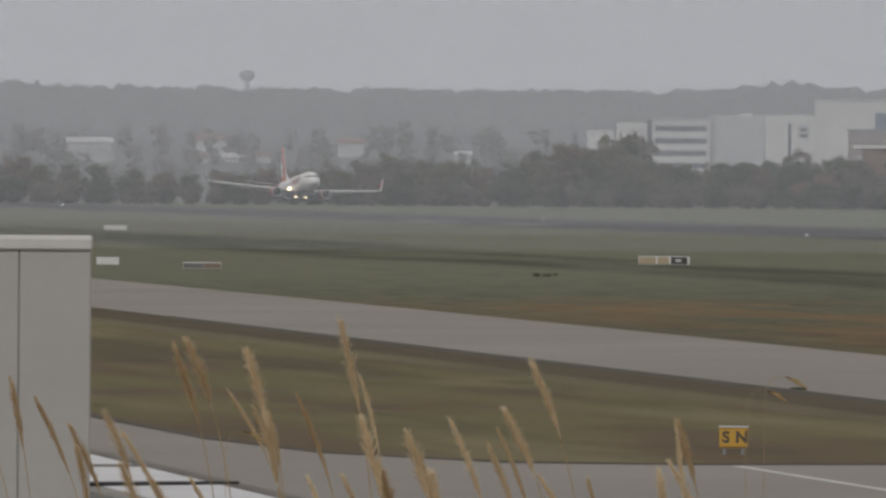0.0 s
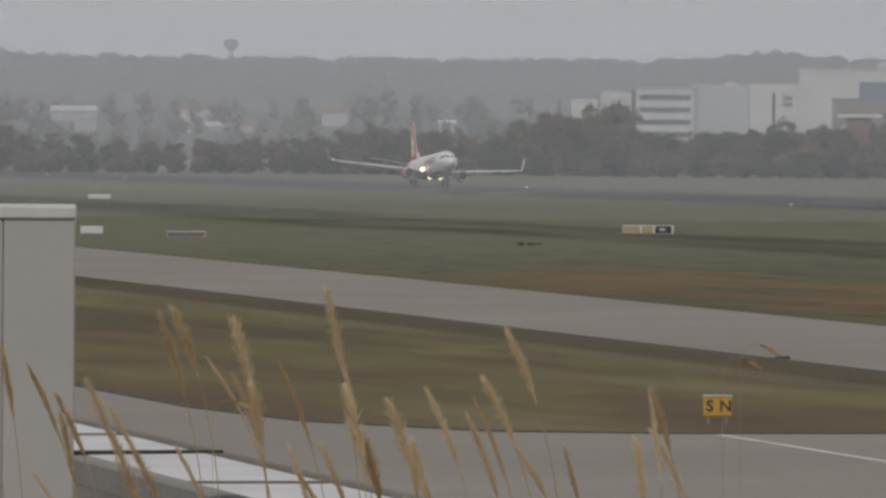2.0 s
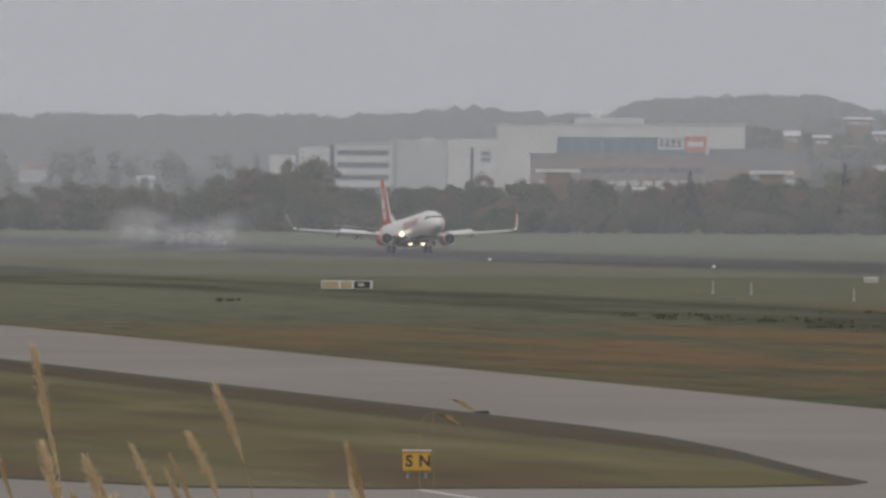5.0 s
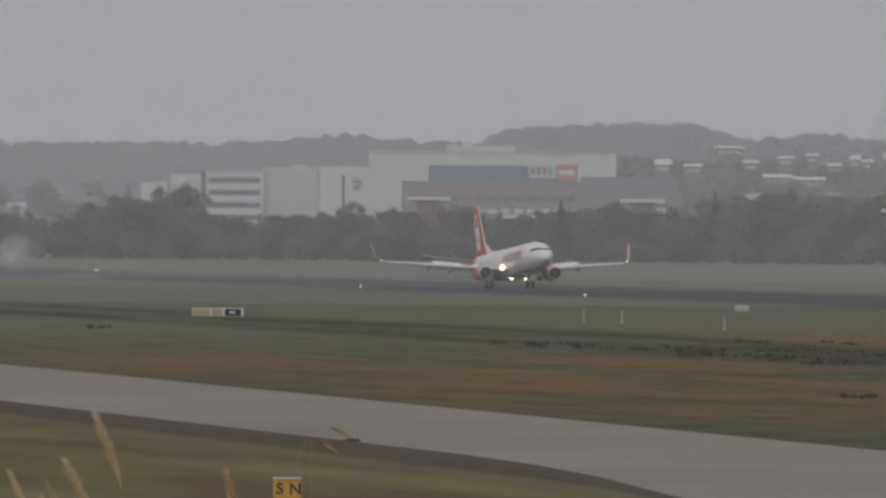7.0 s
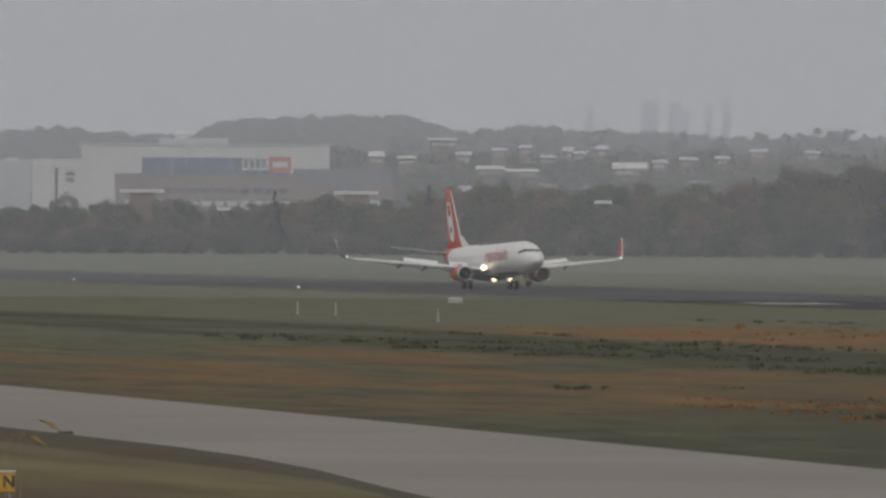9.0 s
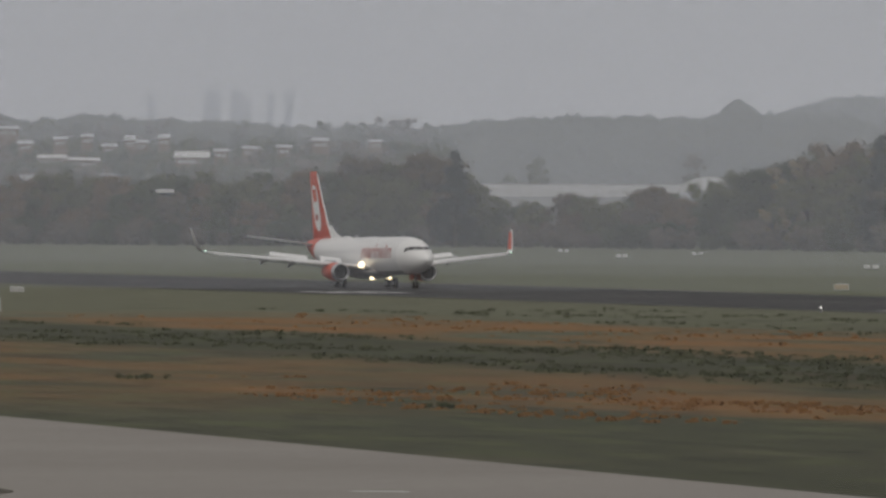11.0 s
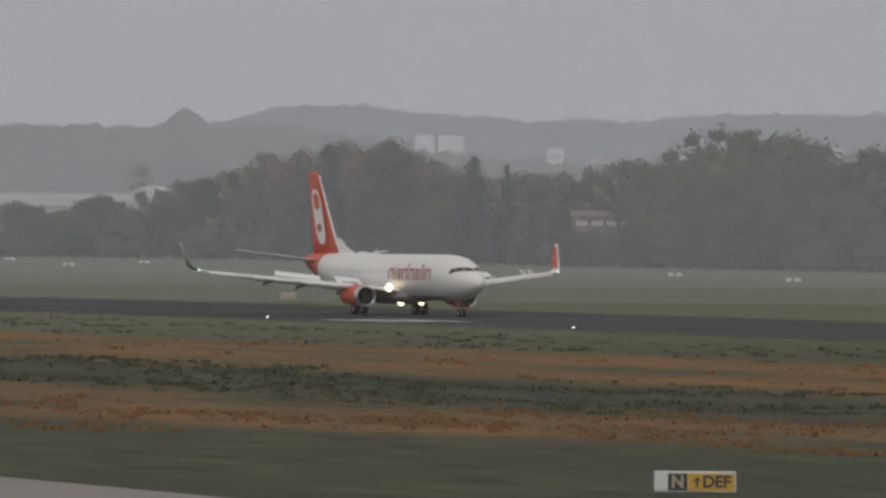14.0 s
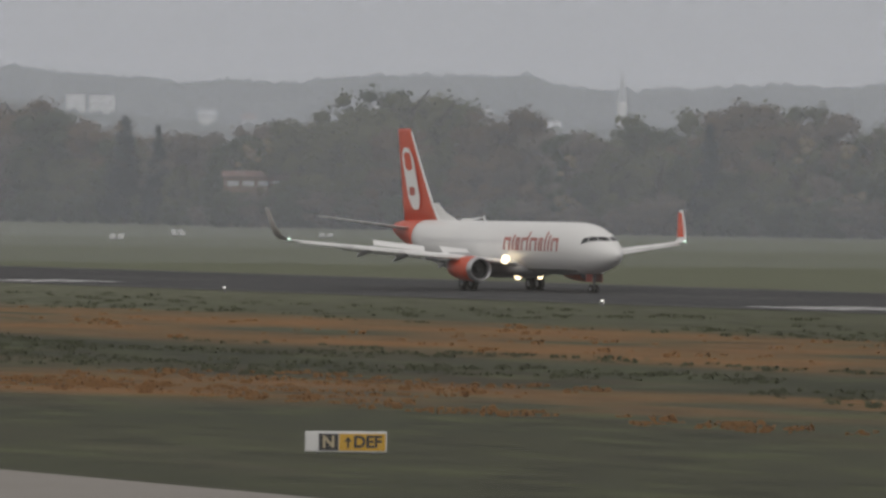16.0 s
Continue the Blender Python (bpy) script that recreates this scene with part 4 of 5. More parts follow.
def build_offices():
    ob = thing("office_building", "white office block with dark ribbon windows behind trees", "building", facade(12.86, 2450))
    part("wall", boxed(-8.8, 8.8, 0, 18, 0, 25.2), PALEWALL, ob)
    part("roof", boxed(-9.1, 9.1, -0.3, 18.3, 25.2, 25.7), GREYWALL, ob)
    for z in (22.0, 18.2, 14.4, 10.6, 6.8):
        part("window_band", boxed(-8.0, 7.8, -0.12, 0.2, z, z + 1.7), GLASSD, ob)
    side = thing("annex_building", "low pale annex beside the office block", "building", facade(12.52, 2465))
    part("wall", boxed(-5.2, 5.2, 0, 12, 0, 24.6), PALEWALL, side)
    part("stair_tower", boxed(4.2, 5.6, -1, 3, 0, 25.6), GLASSD, side)
    low = thing("annex_building", "low pale annex beside the office block", "building", facade(12.28, 2470))
    part("wall", boxed(-4, 4, 0, 12, 0, 22.2), PALEWALL, low)
    mid = thing("factory_building", "plain pale grey clad factory hall with a flat roof", "building", facade(13.26, 2455))
    part("wall", boxed(-8.2, 8.3, 0, 20, 0, 26.4), GREYWALL, mid)
    part("roof", boxed(-8.4, 8.4, -0.2, 20.2, 26.4, 26.8), PALEWALL, mid)
    for k in range(9):
        part("cladding_rib", boxed(-8.0 + k * 2.0, -7.8 + k * 2.0, -0.12, 0.0, 0.5, 26.2), PALEWALL, mid)
    part("skylight", boxed(1, 4.5, 3, 6, 26.8, 27.6), PALEWALL, mid)
    gate = thing("factory_building", "white hall with a tall dark slot and a square panel", "building", facade(13.64, 2452))
    part("wall", boxed(-7.7, 7.5, 0, 20, 0, 27.2), PALEWALL, gate)
    part("slot_window", boxed(-0.6, 0.3, -0.15, 0.1, 12, 24.6), GLASSD, gate)
    part("panel", boxed(2.4, 5.8, -0.15, 0.1, 19.8, 24.2), GREYWALL, gate)
    for z in (20.4, 22.2):
        part("panel_bar", boxed(2.8, 5.4, -0.25, -0.15, z, z + 1.1), ROOFG, gate)
    hall = thing("hangar_hall", "large white hall with a long blue window band", "building", facade(14.7, 2450))
    part("wall", boxed(-37.8, 38.0, 0, 45, 0, 31.5), PALEWALL, hall)
    part("roof", boxed(-38.1, 38.3, -0.3, 45, 31.5, 32.1), GREYWALL, hall)
    for k in range(10):
        part("window_pane", boxed(-19.4 + 4.55 * k, -15.0 + 4.55 * k, -0.3, 0.1, 20.5, 28.0), GLASSB, hall)
    part("sign_panel", boxed(11.3, 19.4, -0.45, -0.31, 24.2, 28.2), GREYWALL, hall, "pale sign panel with plain bars")
    for k in range(4):
        part("sign_bar", boxed(11.9 + 1.8 * k, 13.1 + 1.8 * k, -0.55, -0.45, 25.0, 27.6), ROOFG, hall)
    part("sign_panel", boxed(19.6, 26.2, -0.45, -0.31, 23.4, 28.4), SIGNR, hall, "red sign panel")
    part("sign_bar", boxed(20.6, 25.2, -0.55, -0.45, 25.2, 26.8), PALEWALL, hall)
    part("roof_plant", boxed(-14, 7, 8, 20, 32.1, 34.0), GREYWALL, hall)
    part("roof_plant", boxed(-9, -6, 10, 14, 34.0, 35.6), PALEWALL, hall)
    brick = thing("brick_building", "long brown brick building with pale window bands", "building", facade(14.72, 2240))
    part("wall", boxed(-26, 25, 0, 14, 0, 21.0), BRICKW, brick)
    part("roof", boxed(-26.3, 25.3, -0.3, 14, 21.0, 21.7), ROOFG, brick)
    for z in (9.0, 12.6, 16.2):
        windows(brick, -24, 23, 0, z, z + 1.5, 13, GLASSD if z != 12.6 else GREYWALL)
    wing = thing("brick_building", "brown brick block with a dark flat upper storey", "building", facade(15.7, 2240))
    part("wall", boxed(-14, 14, 0, 14, 0, 19.0), BRICKW, wing)
    part("upper_storey", boxed(-14.4, 13.0, 0.5, 14, 19.0, 23.2), ROOFG, wing)
    windows(wing, -3, 6, 0, 16.2, 18.6, 3, GLASSB)
    windows(wing, -12, -4, 0, 12.5, 14.3, 3, GREYWALL)
    windows(wing, -3, 10, 0, 12.6, 14.6, 4, GREYWALL)
    for b, w, z in ((14.25, 11, 17.6), (15.78, 11, 17.4), (15.06, 5, 10.6), (13.98, 3, 11.8), (14.9, 8, 13.0), (17.55, 4, 15.2)):
        shed = thing("shed", "small shed with a pale metal roof among trees", "shed", facade(b, lerp(BELT, b) + (42 if b != 17.55 else 14)))
        part("wall", boxed(-w * 0.3, w * 0.3, 0.5, 6, 0, z - 0.8 - 1.0), BRICKW if b != 17.55 else GLASSD, shed)
        part("roof", boxed(-w / 2 - 0.3, w / 2 + 0.3, -0.5, 6.4, z - 1.8, z - 0.9), PALEWALL, shed)


def build_house(bearing, dist, w, z0, z1, wall, roof, label):
    ob = thing("house", label, "house", facade(bearing, dist))
    part("wall", boxed(-w / 2, w / 2, 0, 9, 0, z1 - (z1 - z0) * 0.35), wall, ob)
    e = z1 - (z1 - z0) * 0.35
    part("roof", loft([[(-w / 2 - 0.5, -0.6, e), (w / 2 + 0.5, -0.6, e), (w / 2 + 0.5, 9.6, e), (-w / 2 - 0.5, 9.6, e)],
                       [(-w / 2 - 0.2, 4.2, z1), (w / 2 + 0.2, 4.2, z1), (w / 2 + 0.2, 4.8, z1), (-w / 2 - 0.2, 4.8, z1)]]), roof, ob)
    n = max(2, int(w / 3))
    # pale panes: the haze's loss of contrast is put into their colour
    windows(ob, -w / 2 + 0.5, w / 2 - 0.5, 0, e - 2.0, e - 0.9, n, GREYWALL if wall != BRICKW else HOUSEW)


def build_far_buildings():
    pale, red = "white rendered house with a grey roof among trees", "house with a red tiled roof among trees"
    for b, d, w, z0, z1, wall, roof, label in (
            (8.63, 2300, 13, 14, 18.2, HOUSEW, GREYWALL, pale), (9.43, 2300, 4, 10, 14, HOUSEW, ROOFR, red), (9.68, 2310, 8, 10, 14, HOUSEW, GREYWALL, pale),
            (9.88, 2300, 4, 11, 14.4, HOUSEW, ROOFR, red), (9.5, 2420, 9, 14, 20, GREYWALL, ROOFR, red), (11.3, 2300, 5, 12, 15, HOUSEW, GREYWALL, pale),
            (7.9, 2350, 8, 12, 17, GREYWALL, ROOFG, pale), (10.5, 2400, 8, 14, 19, GREYWALL, ROOFR, red), (16.6, 2500, 8, 15, 20, BRICKW, GREYWALL, "brown house with a pale roof among trees"),
            (17.2, 2600, 9, 18, 21.6, BRICKW, GREYWALL, "brown house with a pale roof among trees"), (17.5, 2600, 7, 16, 21, BRICKW, GREYWALL, "brown house with a pale roof among trees"), (18.2, 2650, 9, 18, 23, BRICKW, GREYWALL, "brown house with a pale roof among trees"),
            (16.85, 2750, 7, 22, 25, BRICKW, GREYWALL, "brown house with a pale roof among trees"), (24.82, 1640, 23, 8.2, 11.5, BRICKW, ROOFR, red), (26.0, 2900, 9, 30, 37, TOWERW, PALEWALL, pale),
            (26.25, 2900, 9, 30, 38, TOWERW, PALEWALL, pale), (26.75, 2950, 8, 26, 34, TOWERW, PALEWALL, pale), (26.9, 2950, 9, 24, 30, TOWERW, PALEWALL, pale),
            (28.8, 3000, 14, 26, 34, TOWERW, PALEWALL, pale), (24.3, 3300, 7, 34, 41, TOWERW, GREYWALL, pale), (24.6, 3300, 6, 32, 39, HOUSEW, ROOFR, red),
            (25.6, 3200, 12, 34, 42, TOWERW, PALEWALL, pale)):
        far = d + 330 if d < 2480 and b < 16 else d if d < 2800 or d == 3000 else 3800
        g = far / d
        build_house(b, far, w * g, 7.6 + (z0 - 7.6) * g, 7.6 + (z1 - 7.6) * g, wall, roof, label)
    for b0, b1, e0, e1, d in ((16.64, 16.84, 0.36, 0.43, 2720), (16.86, 17.08, 0.35, 0.41, 2730), (17.62, 17.86, 0.33, 0.46, 2740), (17.26, 17.33, 0.47, 0.57, 2820), (17.34, 17.42, 0.48, 0.54, 2830),
                              (16.3, 16.5, 0.575, 0.63, 2900), (15.87, 15.98, 0.42, 0.53, 2640), (16.08, 16.2, 0.44, 0.5, 2700), (16.5, 16.6, 0.46, 0.53, 2800), (17.1, 17.2, 0.45, 0.51, 2790),
                              (17.9, 18.0, 0.42, 0.48, 2760), (18.1, 18.22, 0.44, 0.5, 2800), (18.35, 18.45, 0.45, 0.51, 2820), (17.5, 17.58, 0.5, 0.58, 2860), (16.75, 16.85, 0.5, 0.56, 2850),
                              (16.95, 17.03, 0.52, 0.58, 2870), (18.6, 18.72, 0.5, 0.56, 2860), (19.0, 19.1, 0.5, 0.55, 2860)):
        build_house((b0 + b1) / 2, d, d * radians(b1 - b0), 7.6 + d * math.tan(radians(e0)), 7.6 + d * math.tan(radians(e1)), BRICKW, PALEWALL if d < 2760 else GREYWALL, "brown house with a pale roof among trees")
    for b, w, top in ((23.36, 9, 52.5), (23.55, 12, 52)):
        ob = thing("apartment_block", "pale block of flats on the far slope", "building", facade(b, 3800))
        part("wall", boxed(-w / 2, w / 2, 0, 12, 0, top), TOWERW, ob)
        part("roof", boxed(-w / 2 - 0.3, w / 2 + 0.3, -0.3, 12.3, top, top + 0.6), ROOFG, ob)
        for z in range(int(top) - 14, int(top) - 2, 3):
            windows(ob, -w / 2 + 0.6, w / 2 - 0.6, 0, z, z + 1.2, 4, PALEWALL)
    for b, w, el in ((17.45, 5, 0.84), (17.88, 10, 0.89), (18.06, 7, 0.88), (18.3, 4, 0.86), (18.43, 5, 0.87), (18.14, 4, 0.82)):
        top = 7.6 + 4600 * math.tan(radians(el))
        ob = thing("high_rise", "pale tower block fading into the haze", "building", facade(b, 4600))
        part("wall", boxed(-w / 2, w / 2, 0, 14, 0, top), TOWERW, ob)
        part("roof", boxed(-w / 2 - 0.2, w / 2 + 0.2, -0.2, 14.2, top, top + 0.8), GREYWALL, ob)
        for z in range(int(top) - 20, int(top) - 2, 4):
            part("window_band", boxed(-w / 2 + 0.8, w / 2 - 0.8, -0.1, 0.1, z, z + 1.6), GREYWALL, ob)
    ob = thing("greenhouse_hall", "long low hall with a pale grey roof behind trees", "building", facade(20.6, 2330))
    part("wall", boxed(-32, 32, 0, 30, 0, 13.5), HOUSEW, ob)
    part("roof", loft([[(-32.4, -0.5, 13.5), (32.4, -0.5, 13.5), (32.4, 30.5, 13.5), (-32.4, 30.5, 13.5)], [(-32, 12, 17.2), (32, 12, 17.2), (32, 18, 17.2), (-32, 18, 17.2)]]), HOUSEW, ob)
    ob = thing("round_hall", "white hall with a curved roof behind trees", "building", facade(21.45, 2330))
    part("wall", boxed(-9, 9, 0, 20, 0, 15), GREYWALL, ob)
    part("roof", loft([[(9.5 * math.cos(a), y, 15 + 4.6 * math.sin(a)) for a in (math.pi * k / 10 for k in range(11))] for y in (-0.5, 20.5)]), PALEWALL, ob)
    ob = thing("church", "pale church tower with a pointed spire on the skyline", "church", facade(27.27, 3100))
    part("tower", boxed(-1.7, 1.7, 0, 4, 0, 43), TOWERW, ob)
    part("spire", loft([[(-1.8, -0.1, 43), (1.8, -0.1, 43), (1.8, 4.1, 43), (-1.8, 4.1, 43)], [(-0.1, 1.9, 56), (0.1, 1.9, 56), (0.1, 2.1, 56), (-0.1, 2.1, 56)]]), GREYWALL, ob)
    ob = thing("water_tower", "grey mushroom-shaped water tower on the skyline", "tower", facade(9.75, 3700))
    part("shaft", tubed((0, 0, 0), (0, 0, 53), 1.5, 1.2, n=14), GREYWALL, ob)
    part("tank", loft([[(r * math.cos(k * math.pi / 9), r * math.sin(k * math.pi / 9), z) for k in range(18)] for r, z in ((1.4, 51), (3.5, 52.6), (3.5, 54.8), (1.5, 56))]), ROOFG, ob)


def build_mist():
    """Added see-through sheets standing in for haze, from apron to hills; the far ones bluer."""
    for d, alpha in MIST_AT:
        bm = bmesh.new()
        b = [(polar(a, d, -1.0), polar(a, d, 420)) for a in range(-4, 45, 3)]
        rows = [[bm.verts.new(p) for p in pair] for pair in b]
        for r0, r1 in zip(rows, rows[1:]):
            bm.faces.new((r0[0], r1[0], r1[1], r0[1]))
        solid("haze", bm, airy("grey haze", (1.0, 0.985, 0.95) if d < 700 else (0.83, 0.885, 1.0), alpha), "thin see-through sheet standing in for haze in the air", "haze", kind="structure", smooth=True)


# distance and opacity; the sheet at 100 m lifts all dark tones beyond it
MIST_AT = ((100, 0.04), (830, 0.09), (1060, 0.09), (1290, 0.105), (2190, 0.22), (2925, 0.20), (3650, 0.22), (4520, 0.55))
build_hill("hill_near", RIDGE_A, 2950, 3600, "low wooded hill closing the view", 14000)
build_hill("hill_far", RIDGE_B, 3700, 4450, "far wooded hill range in the haze", 7000)
build_offices()
build_far_buildings()
plant_trees()
build_far_trees()
build_mist()

# ---- foreground grasses, signs, lights, scrub, smoke ----
STALKS = [(9.32, -1.26), (9.52, -1.22), (9.82, -1.29), (10.48, -1.08), (8.43, -1.65), (8.61, -1.84), (8.84, -1.73), (9.0, -1.89), (9.82, -1.58), (9.95, -1.73), (8.89, -2.1), (9.57, -2.21), (10.23, -2.19), (10.2, -1.61), (10.59, -1.77), (10.91, -1.87), (11.04, -2.02), (11.28, -1.78), (11.1, -2.16), (11.59, -1.85), (11.67, -1.97), (11.81, -1.69), (11.99, -1.35), (12.02, -2.17), (12.8, -1.79), (12.86, -1.77), (12.69, -2.13), (10.74, -2.02), (10.82, -2.12), (8.13, -1.51), (8.03, -1.67)]


def build_stalk(bearing, rise, dist, bend, droop=0.0):
    x, y, z = polar(bearing, dist, 7.59 + dist * math.tan(radians(rise)))
    ground = 6.0
    ob = thing("grass_stalk", "dry straw-coloured reed grass stalk with a feathery plume", "grass", pose(x, y, ground), "reed grass on the terrace")
    tall = z - ground
    right = Vector((math.cos(radians(bearing)), -math.sin(radians(bearing)), 0))
    pts, hook = [], random.choice((0.0, 0.015, 0.03, 0.05))
    for k in range(25):
        f = k / 24
        side = bend * (0.5 * f - f ** 3 * 0.95) + bend * 0.45 - hook * max(0.0, (f - 0.6) / 0.4) ** 2.5
        pts.append(right * side + Vector((0, 0, tall * f)))
    if droop:
        foot = pts[18].copy()
        for k, (s, z) in enumerate(((0.0, -0.045), (0.08, -0.026), (0.2, -0.012), (0.4, -0.002), (0.7, 0.0), (1.0, -0.004), (1.3, -0.012))):
            pts[18 + k] = Vector((foot.x, foot.y, 0)) + right * droop * s + Vector((0, 0, tall + z))
    bm = bmesh.new()
    for k in range(24):
        thin = 0.45 if droop else 1.0
        tube(bm, pts[k], pts[k + 1], (0.0020 - 0.00005 * k) * thin, (0.0020 - 0.00005 * (k + 1)) * thin, 5, caps=False)
    part("stem", bm, STEM, ob)
    # plume: fine bristles close to the top of the stem
    verts = []
    full = random.choice((0.006, 0.009, 0.012, 0.017))
    length = 0.17 * random.uniform(0.8, 1.2) if not droop else 0.07
    if droop:
        full = 0.002
    for k in range(420):
        f = random.random()
        u = 1 - f * length / tall
        i = min(int(u * 24), 23)
        p = pts[i].lerp(pts[i + 1], u * 24 - i)
        up = (pts[i + 1] - pts[i]).normalized()
        out = Vector((random.gauss(0, 1), random.gauss(0, 1), random.gauss(0, 0.3))).normalized()
        spread = full * math.sin(math.pi * min(1, f * 0.9 + 0.12)) + 0.001
        tip = p + up * random.uniform(0.012, 0.026) + out * spread * random.uniform(0.6, 1.5)
        w = up.cross(out).normalized() * (0.0010 if not droop else 0.0021)
        verts += [(p + w)[:], (tip + w * 0.6)[:], (tip - w * 0.6)[:], (p - w)[:]]
    plume = new("plume", quads_mesh("plume", np.array(verts), PLUME if not droop else STEM))
    plume.parent = ob
    # one or two narrow blades
    for k in range(random.choice((1, 2))):
        a, h0 = random.uniform(0, 6.28), tall * random.uniform(0.35, 0.6)
        bl = bmesh.new()
        out = Vector((math.cos(a), math.sin(a), 0))
        side = Vector((-math.sin(a), math.cos(a), 0)) * 0.004
        rows = [[bl.verts.new(Vector((0, 0, h0)) + out * 0.3 * f + Vector((0, 0, 0.22 * f - 0.3 * f * f)) + s * side * (1 - f * 0.9)) for s in (-1, 1)] for f in (0, 0.25, 0.5, 0.75, 1)]
        for r0, r1 in zip(rows, rows[1:]):
            bl.faces.new((r0[0], r0[1], r1[1], r1[0]))
        part("blade", bl, STEM, ob)
    return ob


def plant_grasses():
    made = []
    for b, e in STALKS:
        made.append(build_stalk(b, e, random.uniform(15.5, 20.5), random.uniform(0.06, 0.2)))
        if random.random() < 0.25:
            made.append(build_stalk(b + random.uniform(0.03, 0.25), e - random.uniform(0.15, 0.5), random.uniform(15.5, 20.5), random.uniform(0.04, 0.12)))
    for k in range(7):
        made.append(build_stalk(random.uniform(8.3, 13.0), random.uniform(-2.5, -2.0), random.uniform(15.5, 20.5), random.uniform(0.10, 0.24)))
    for b, e in ((13.31, -1.405), (13.21, -1.507), (9.55, -1.836)):
        made.append(build_stalk(b + 0.02, e, 17.0, 0.06, 0.05))
    return made


def board_sign(name, label, x, y, width, height, foot, panels, turn=None):
    bearing = math.degrees(math.atan2(x, y)) if turn is None else turn
    ob = thing(name, label, "airfield sign", pose(x, y, 0, 0, 0, -bearing))
    part("housing", boxed(-width / 2 - 0.03, width / 2 + 0.03, 0, 0.28, foot, foot + height, bevel=0.02), SIGNW if width > 1 else SIGNY, ob)
    at = -width / 2
    for w, material in panels:
        part("panel", boxed(at + 0.01, at + w - 0.01, -0.02, 0.01, foot + 0.05, foot + height - 0.06), material, ob)
        at += w
    for s in (-width * 0.35, width * 0.35):
        part("leg", boxed(s - 0.04, s + 0.04, 0.08, 0.2, 0, foot + 0.02), STRUT, ob)
    return ob


def build_signs():
    ob = board_sign("taxiway_sign", "small yellow taxiway sign with black S and N", 50.47, 214.3, 0.72, 0.56, 0.19, ((0.72, SIGNY),))
    lettering("letter", "S", 0.31, (-0.21, -0.026, 0.47), SIGNK, ob)
    part("cap", boxed(-0.40, 0.40, -0.05, 0.3, 0.752, 0.785), SIGNW, ob)
    lettering("letter", "N", 0.31, (0.22, -0.026, 0.47), SIGNK, ob)
    ob = board_sign("taxiway_sign", "black and yellow taxiway sign reading N and DEF", 98.6, 208.46, 2.30, 0.60, 0.05, ((0.36, SIGNW), (0.58, SIGNK), (1.36, SIGNY)))
    lettering("letter", "N", 0.34, (-0.50, -0.026, 0.34), SIGNPALE, ob)
    lettering("letters", "DEF", 0.34, (0.62, -0.026, 0.34), SIGNK, ob)
    arrow = bmesh.new()
    arrow.faces.new([arrow.verts.new((px, -0.026, pz)) for px, pz in ((-0.03, 0.18), (0.03, 0.18), (0.03, 0.36), (0.12, 0.36), (0.0, 0.5), (-0.12, 0.36), (-0.03, 0.36))])
    part("arrow", arrow, SIGNK, ob).location = (0.06, 0, 0)
    ob = board_sign("taxiway_sign", "long taxiway sign with yellow and dark panels", 153.8, 680, 4.4, 0.72, 0.06, ((1.5, SIGNPALE), (0.15, SIGNW), (1.0, SIGNPALE), (0.15, SIGNW), (1.45, SIGNK), (0.15, SIGNW)))
    part("panel_bar", boxed(1.0, 1.5, -0.03, -0.021, 0.3, 0.55), GREYP, ob)
    board_sign("taxiway_sign", "dark taxiway sign with a worn orange face", 105.4, 634, 3.0, 0.5, 0.05, ((1.7, ROOFG), (1.3, BRICKW)))
    board_sign("marker_board", "white marker board in the turf", 101.2, 656.5, 1.8, 0.62, 0.06, ((1.8, SIGNW),))
    board_sign("marker_board", "white marker board in the turf", 165.2, 1065, 3.0, 0.62, 0.06, ((3.0, SIGNW),))
    board_sign("marker_board", "white marker board in the turf", 221.5, 748, 1.3, 0.5, 0.05, ((1.3, POSTW),))
    for x, y in ((180, 655), (181.4, 648), (177.6, 604.5)):
        ob = thing("marker_post", "short white marker post in the airfield turf", "post", pose(x, y, 0), "marker posts")
        part("post", tubed((0, 0, 0), (0, 0, 1.05), 0.07, 0.06, n=10), POSTW, ob)
        part("base", boxed(-0.12, 0.12, -0.12, 0.12, 0, 0.12, bevel=0.02), POSTW, ob)
    for x, y in ((567, 1268), (500, 1141), (558, 1188), (521, 1068), (598, 1529), (468, 1124), (485, 1107), (536, 1198), (610, 1640), (540, 1420)):
        ob = thing("field_marker", "low white twin marker box in the far turf", "marker", facade(math.degrees(math.atan2(x, y)), math.hypot(x, y)), "far field markers")
        part("box", boxed(-1.1, -0.2, 0, 0.5, 0.1, 0.62), SIGNW, ob)
        part("box", boxed(0.2, 1.1, 0, 0.5, 0.1, 0.62), SIGNW, ob)
        part("rail", boxed(-1.1, 1.1, 0.15, 0.35, 0, 0.14), STRUT, ob)
    board_sign("distance_sign", "small faded yellow runway sign in the turf", 323, 784, 1.5, 0.6, 0.1, ((1.5, SIGNPALE),))
    first = thing("runway_light", "small lit runway edge light on a short stem", "light", pose(244.5, 295, 0), "runway edge lights")
    part("stem", tubed((0, 0, 0), (0, 0, 0.32), 0.05, 0.05, n=8), STRUT, first)
    part("lens", lamp_disc((0, 0, 0.40), 0.062), GLINT, first, "glowing white lens")
    for x, y in ((244.5, 415), (243.5, 475), (244, 537), (245, 599), (245.5, 893), (245, 1000), (266, 1680), (268, 1722), (270, 1820), (287, 1365)):
        copy_thing(first, pose(x, y, 0))


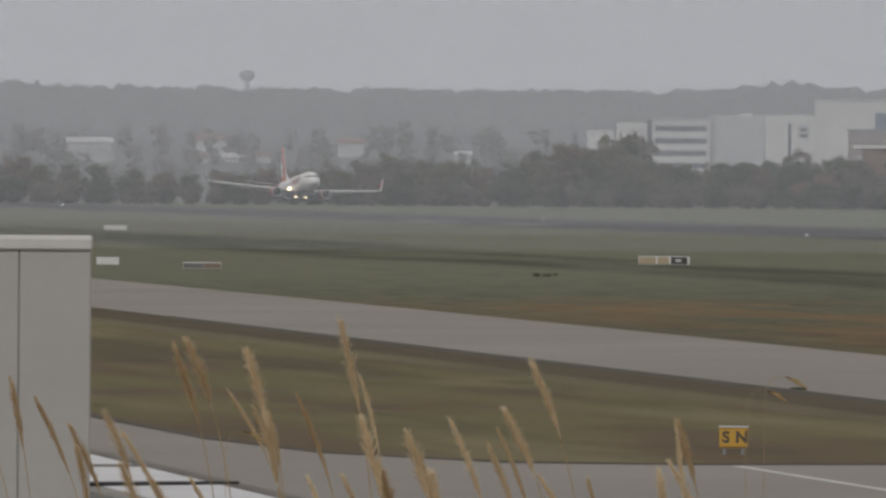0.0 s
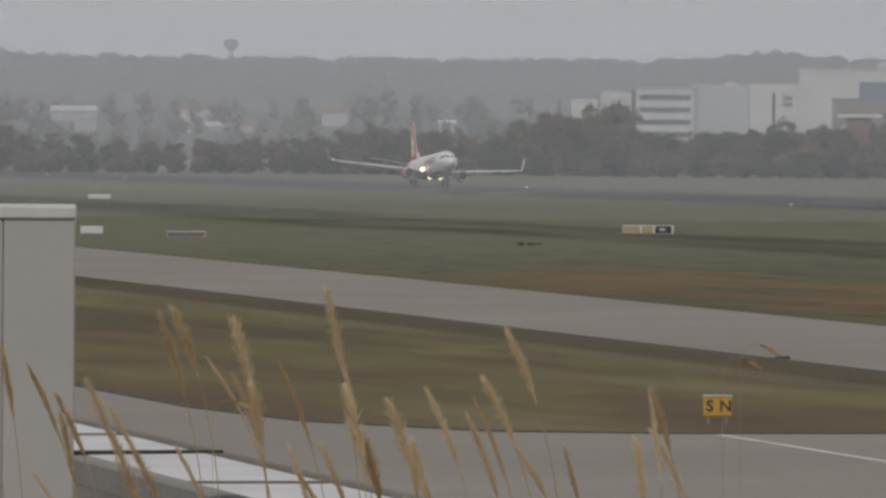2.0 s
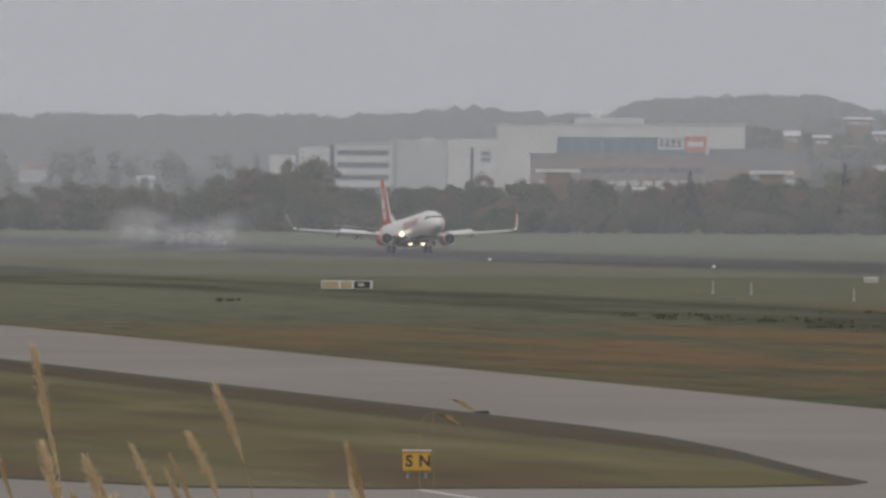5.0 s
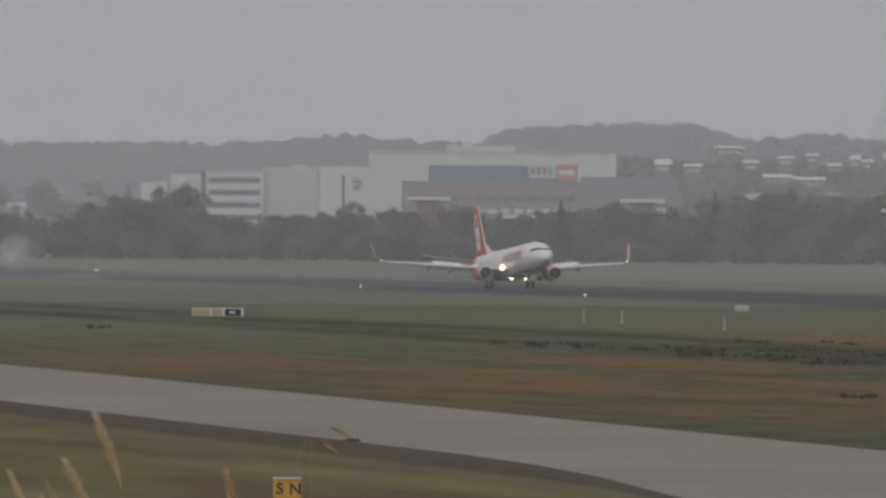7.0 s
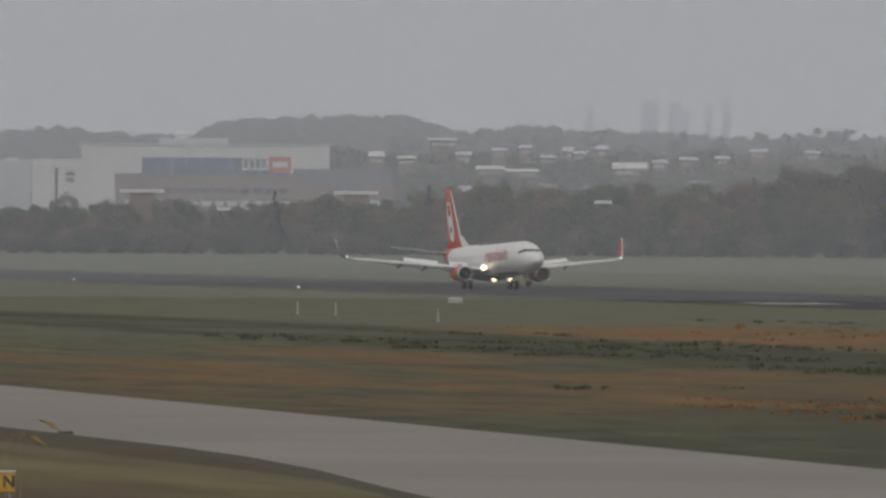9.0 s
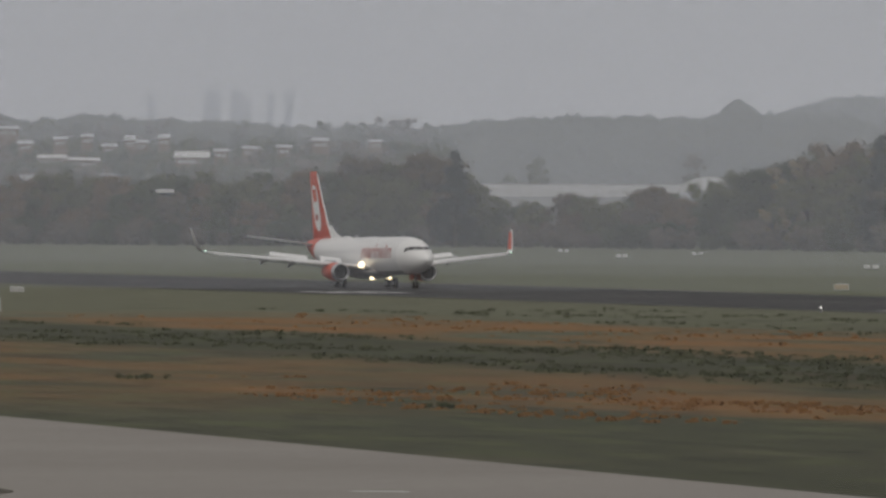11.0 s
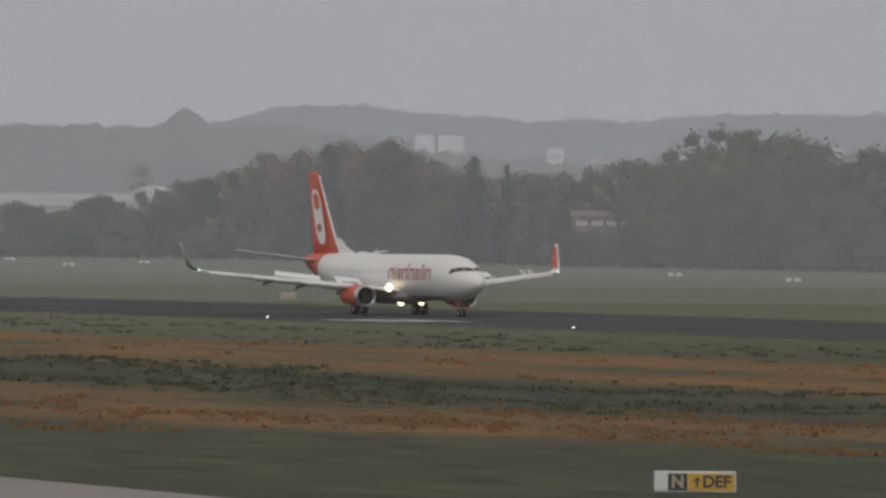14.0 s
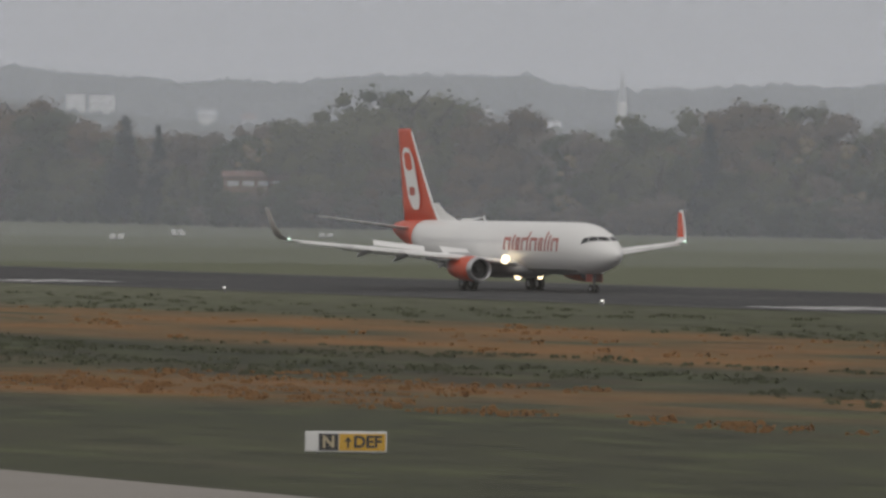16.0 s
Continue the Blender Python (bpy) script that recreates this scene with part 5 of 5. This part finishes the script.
def build_scrub():
    """Low dark scrub in the turf along the runway."""
    for x, y, s in ((125, 594, 0.8), (161.5, 424, 0.9), (105.7, 298, 0.6), (110, 352, 0.7), (68.2, 279, 0.28)):
        ob = thing("scrub_bush", "low dark scrub bush in the airfield turf", "bush", pose(x, y, 0))
        cen = np.array([[random.gauss(0, 0.6) * s, random.gauss(0, 0.6) * s, random.uniform(0.05, 0.2) * s] for _ in range(9)])
        data = quads_mesh("foliage", *(lambda qn: (qn[0], ROUGH, qn[1]))(leaf_quads(cen, np.full(9, 0.3 * s), 260, 0.07, 0.8, True)))
        q = new("foliage", data)
        q.parent = ob
        part("twigs", tubed((0, 0, 0), (0, 0, 0.4 * s), 0.04 * s, 0.015 * s, n=6), BARK, ob)


def build_tufts():
    """Tussocks of rusty heath and of dull green scrub on the rough ground before the runway."""
    for label, material, count, spots in (
            ("rusty brown heath tussocks in the airfield turf", HEATH, 1300, ((170, 198, 270, 560), (108, 124, 295, 340), (124, 137, 240, 285))),
            ("dull dark green tussocks in the airfield turf", ROUGH, 3000, ((139, 163, 240, 520), (139, 163, 260, 420), (204, 230, 380, 600), (141, 160, 250, 480)))):
        quads, normals = [], []
        for k in range(count):
            x0, x1, y0, y1 = spots[k % len(spots)]
            x, y = random.uniform(x0 - 4, x1 + 4), random.uniform(y0 - 20, y1 + 20)
            if noise.noise(Vector((x * 0.09, y * 0.03, count))) < -0.12:
                continue
            s = random.choice((0.18, 0.22, 0.28, 0.36, 0.6))
            cen = np.array([[x + random.gauss(0, 0.7) * s, y + random.gauss(0, 0.5) * s, random.uniform(0.0, 0.10) * s] for _ in range(4)])
            q, n = leaf_quads(cen, np.full(4, 0.34 * s), 20, 0.16 * s + 0.03, 0.6, True)
            quads.append(q)
            normals.append(n * 0.2 + np.array([0, 0, 0.9]))
        n = np.concatenate(normals)
        tagged(new("tussocks", quads_mesh("tussocks", np.concatenate(quads), material, n / np.linalg.norm(n, axis=1)[:, None])), label, "tussocks", kind="stuff")


def build_smoke():
    """Puffs of tyre smoke, each of a few thin billows that fade outwards."""
    made = []
    for n, spread in ((2, 4.4), (2, 3.8), (2, 3.2), (2, 4.0), (2, 3.0)):
        ob = thing("tyre_smoke", "thin pale puff of tyre smoke over the runway", "smoke", pose(272, 1340, -20))
        for k in range(n):
            bm = bmesh.new()
            bmesh.ops.create_grid(bm, x_segments=16, y_segments=16, size=1)
            for v in bm.verts:
                x, z = v.co.x, v.co.y
                v.co = Vector((x, 0.25 * (x * x + z * z) + 0.12 * noise.noise(Vector((x * 2, z * 2, k * 5))), z))
            q = part("billow", bm, SMOKE, ob, smooth=True)
            s = spread * random.uniform(0.95, 1.35)
            q.matrix_basis = pose((k - 0.5) * spread * 0.7, (k - 0.5) * 3.0, s * random.uniform(0.5, 0.65), 0, 0, -11) @ Matrix.Diagonal((s * 1.1, s, s * 0.8, 1))
        made.append(ob)
    return made


stalks = plant_grasses()
build_signs()
build_scrub()
build_tufts()
smoke_puffs = build_smoke()


# ---- what moves ----
def motions():
    """The airliner lands, rolls out and slows; its spoilers rise; tyre smoke drifts."""
    run = [(0.0, 1521.5, 2.0, 4.4, 3.0), (1.0, 1445.5, 1.15, 4.0, 3.2), (2.0, 1370.9, 0.45, 3.6, 2.8), (2.7, 1318.5, 0.0, 2.8, 1.0), (3.5, 1259.3, 0.0, 2.3, 0.0), (5.0, 1152.3, 0.0, 4.6, 0.0),
           (6.2, 1070.5, 0.0, 4.4, 0.0), (7.5, 985.7, 0.0, 3.6, 0.0), (8.5, 923.8, 0.0, 2.1, 0.0), (9.5, 863.5, 0.0, 1.9, 0.0), (11.0, 778.5, 0.0, 0.6, 0.0), (12.5, 698.0, 0.0, 0.0, 0.0),
           (13.0, 672.9, 0.0, 0.0, 0.0), (14.0, 623.7, 0.0, 0.0, 0.0), (15.0, 577.3, 0.0, 0.0, 0.0), (16.0, 533.2, 0.0, 0.0, 0.0)]
    walk(airliner, [(t, pose(274.7, s + GEAR_AFT, z, -pitch, bank, 0)) for t, s, z, pitch, bank in run])
    for ob in spoiler_panels:
        rest = ob.matrix_basis.copy()
        walk(ob, [(t, rest @ pose(0, 0, 0, a)) for t, a in ((0.0, 0), (3.4, 0), (4.0, 30), (16.0, 30))])
    for ob, t0, y, drift in zip(smoke_puffs, (2.55, 3.1, 2.9, 2.7, 3.0), (1350, 1288, 1322, 1336, 1304), (2.2, 0.4, 1.0, 1.6, 0.8)):
        walk(ob, [(0.0, pose(272, y - 6, -20)), (t0, pose(272, y - 4, -18)), (t0 + 0.5, pose(271.5, y, -2.2)), (5.2, pose(271, y + drift * 8, 0.2, 0, 0, 6)),
                  (7.4, pose(268, y + drift * 8 + 70, 1.2, 0, 0, 12)), (10.0, pose(262, y + drift * 10 + 150, 2.6, 0, 0, 16)), (16.0, pose(240, y + drift * 14 + 260, 5.0, 0, 0, 20))])
    for k, ob in enumerate(stalks):
        x, y, z = ob.location
        rows = []
        for i in range(17):
            gust = math.sin(i * 1.9 + x * 2.0) + 0.6 * math.sin(i * 3.1 + k)
            rows.append((float(i), pose(x, y, z, 0.25 * math.sin(i * 2.3 + k), 0.55 * gust, 0)))
        walk(ob, rows)


motions()
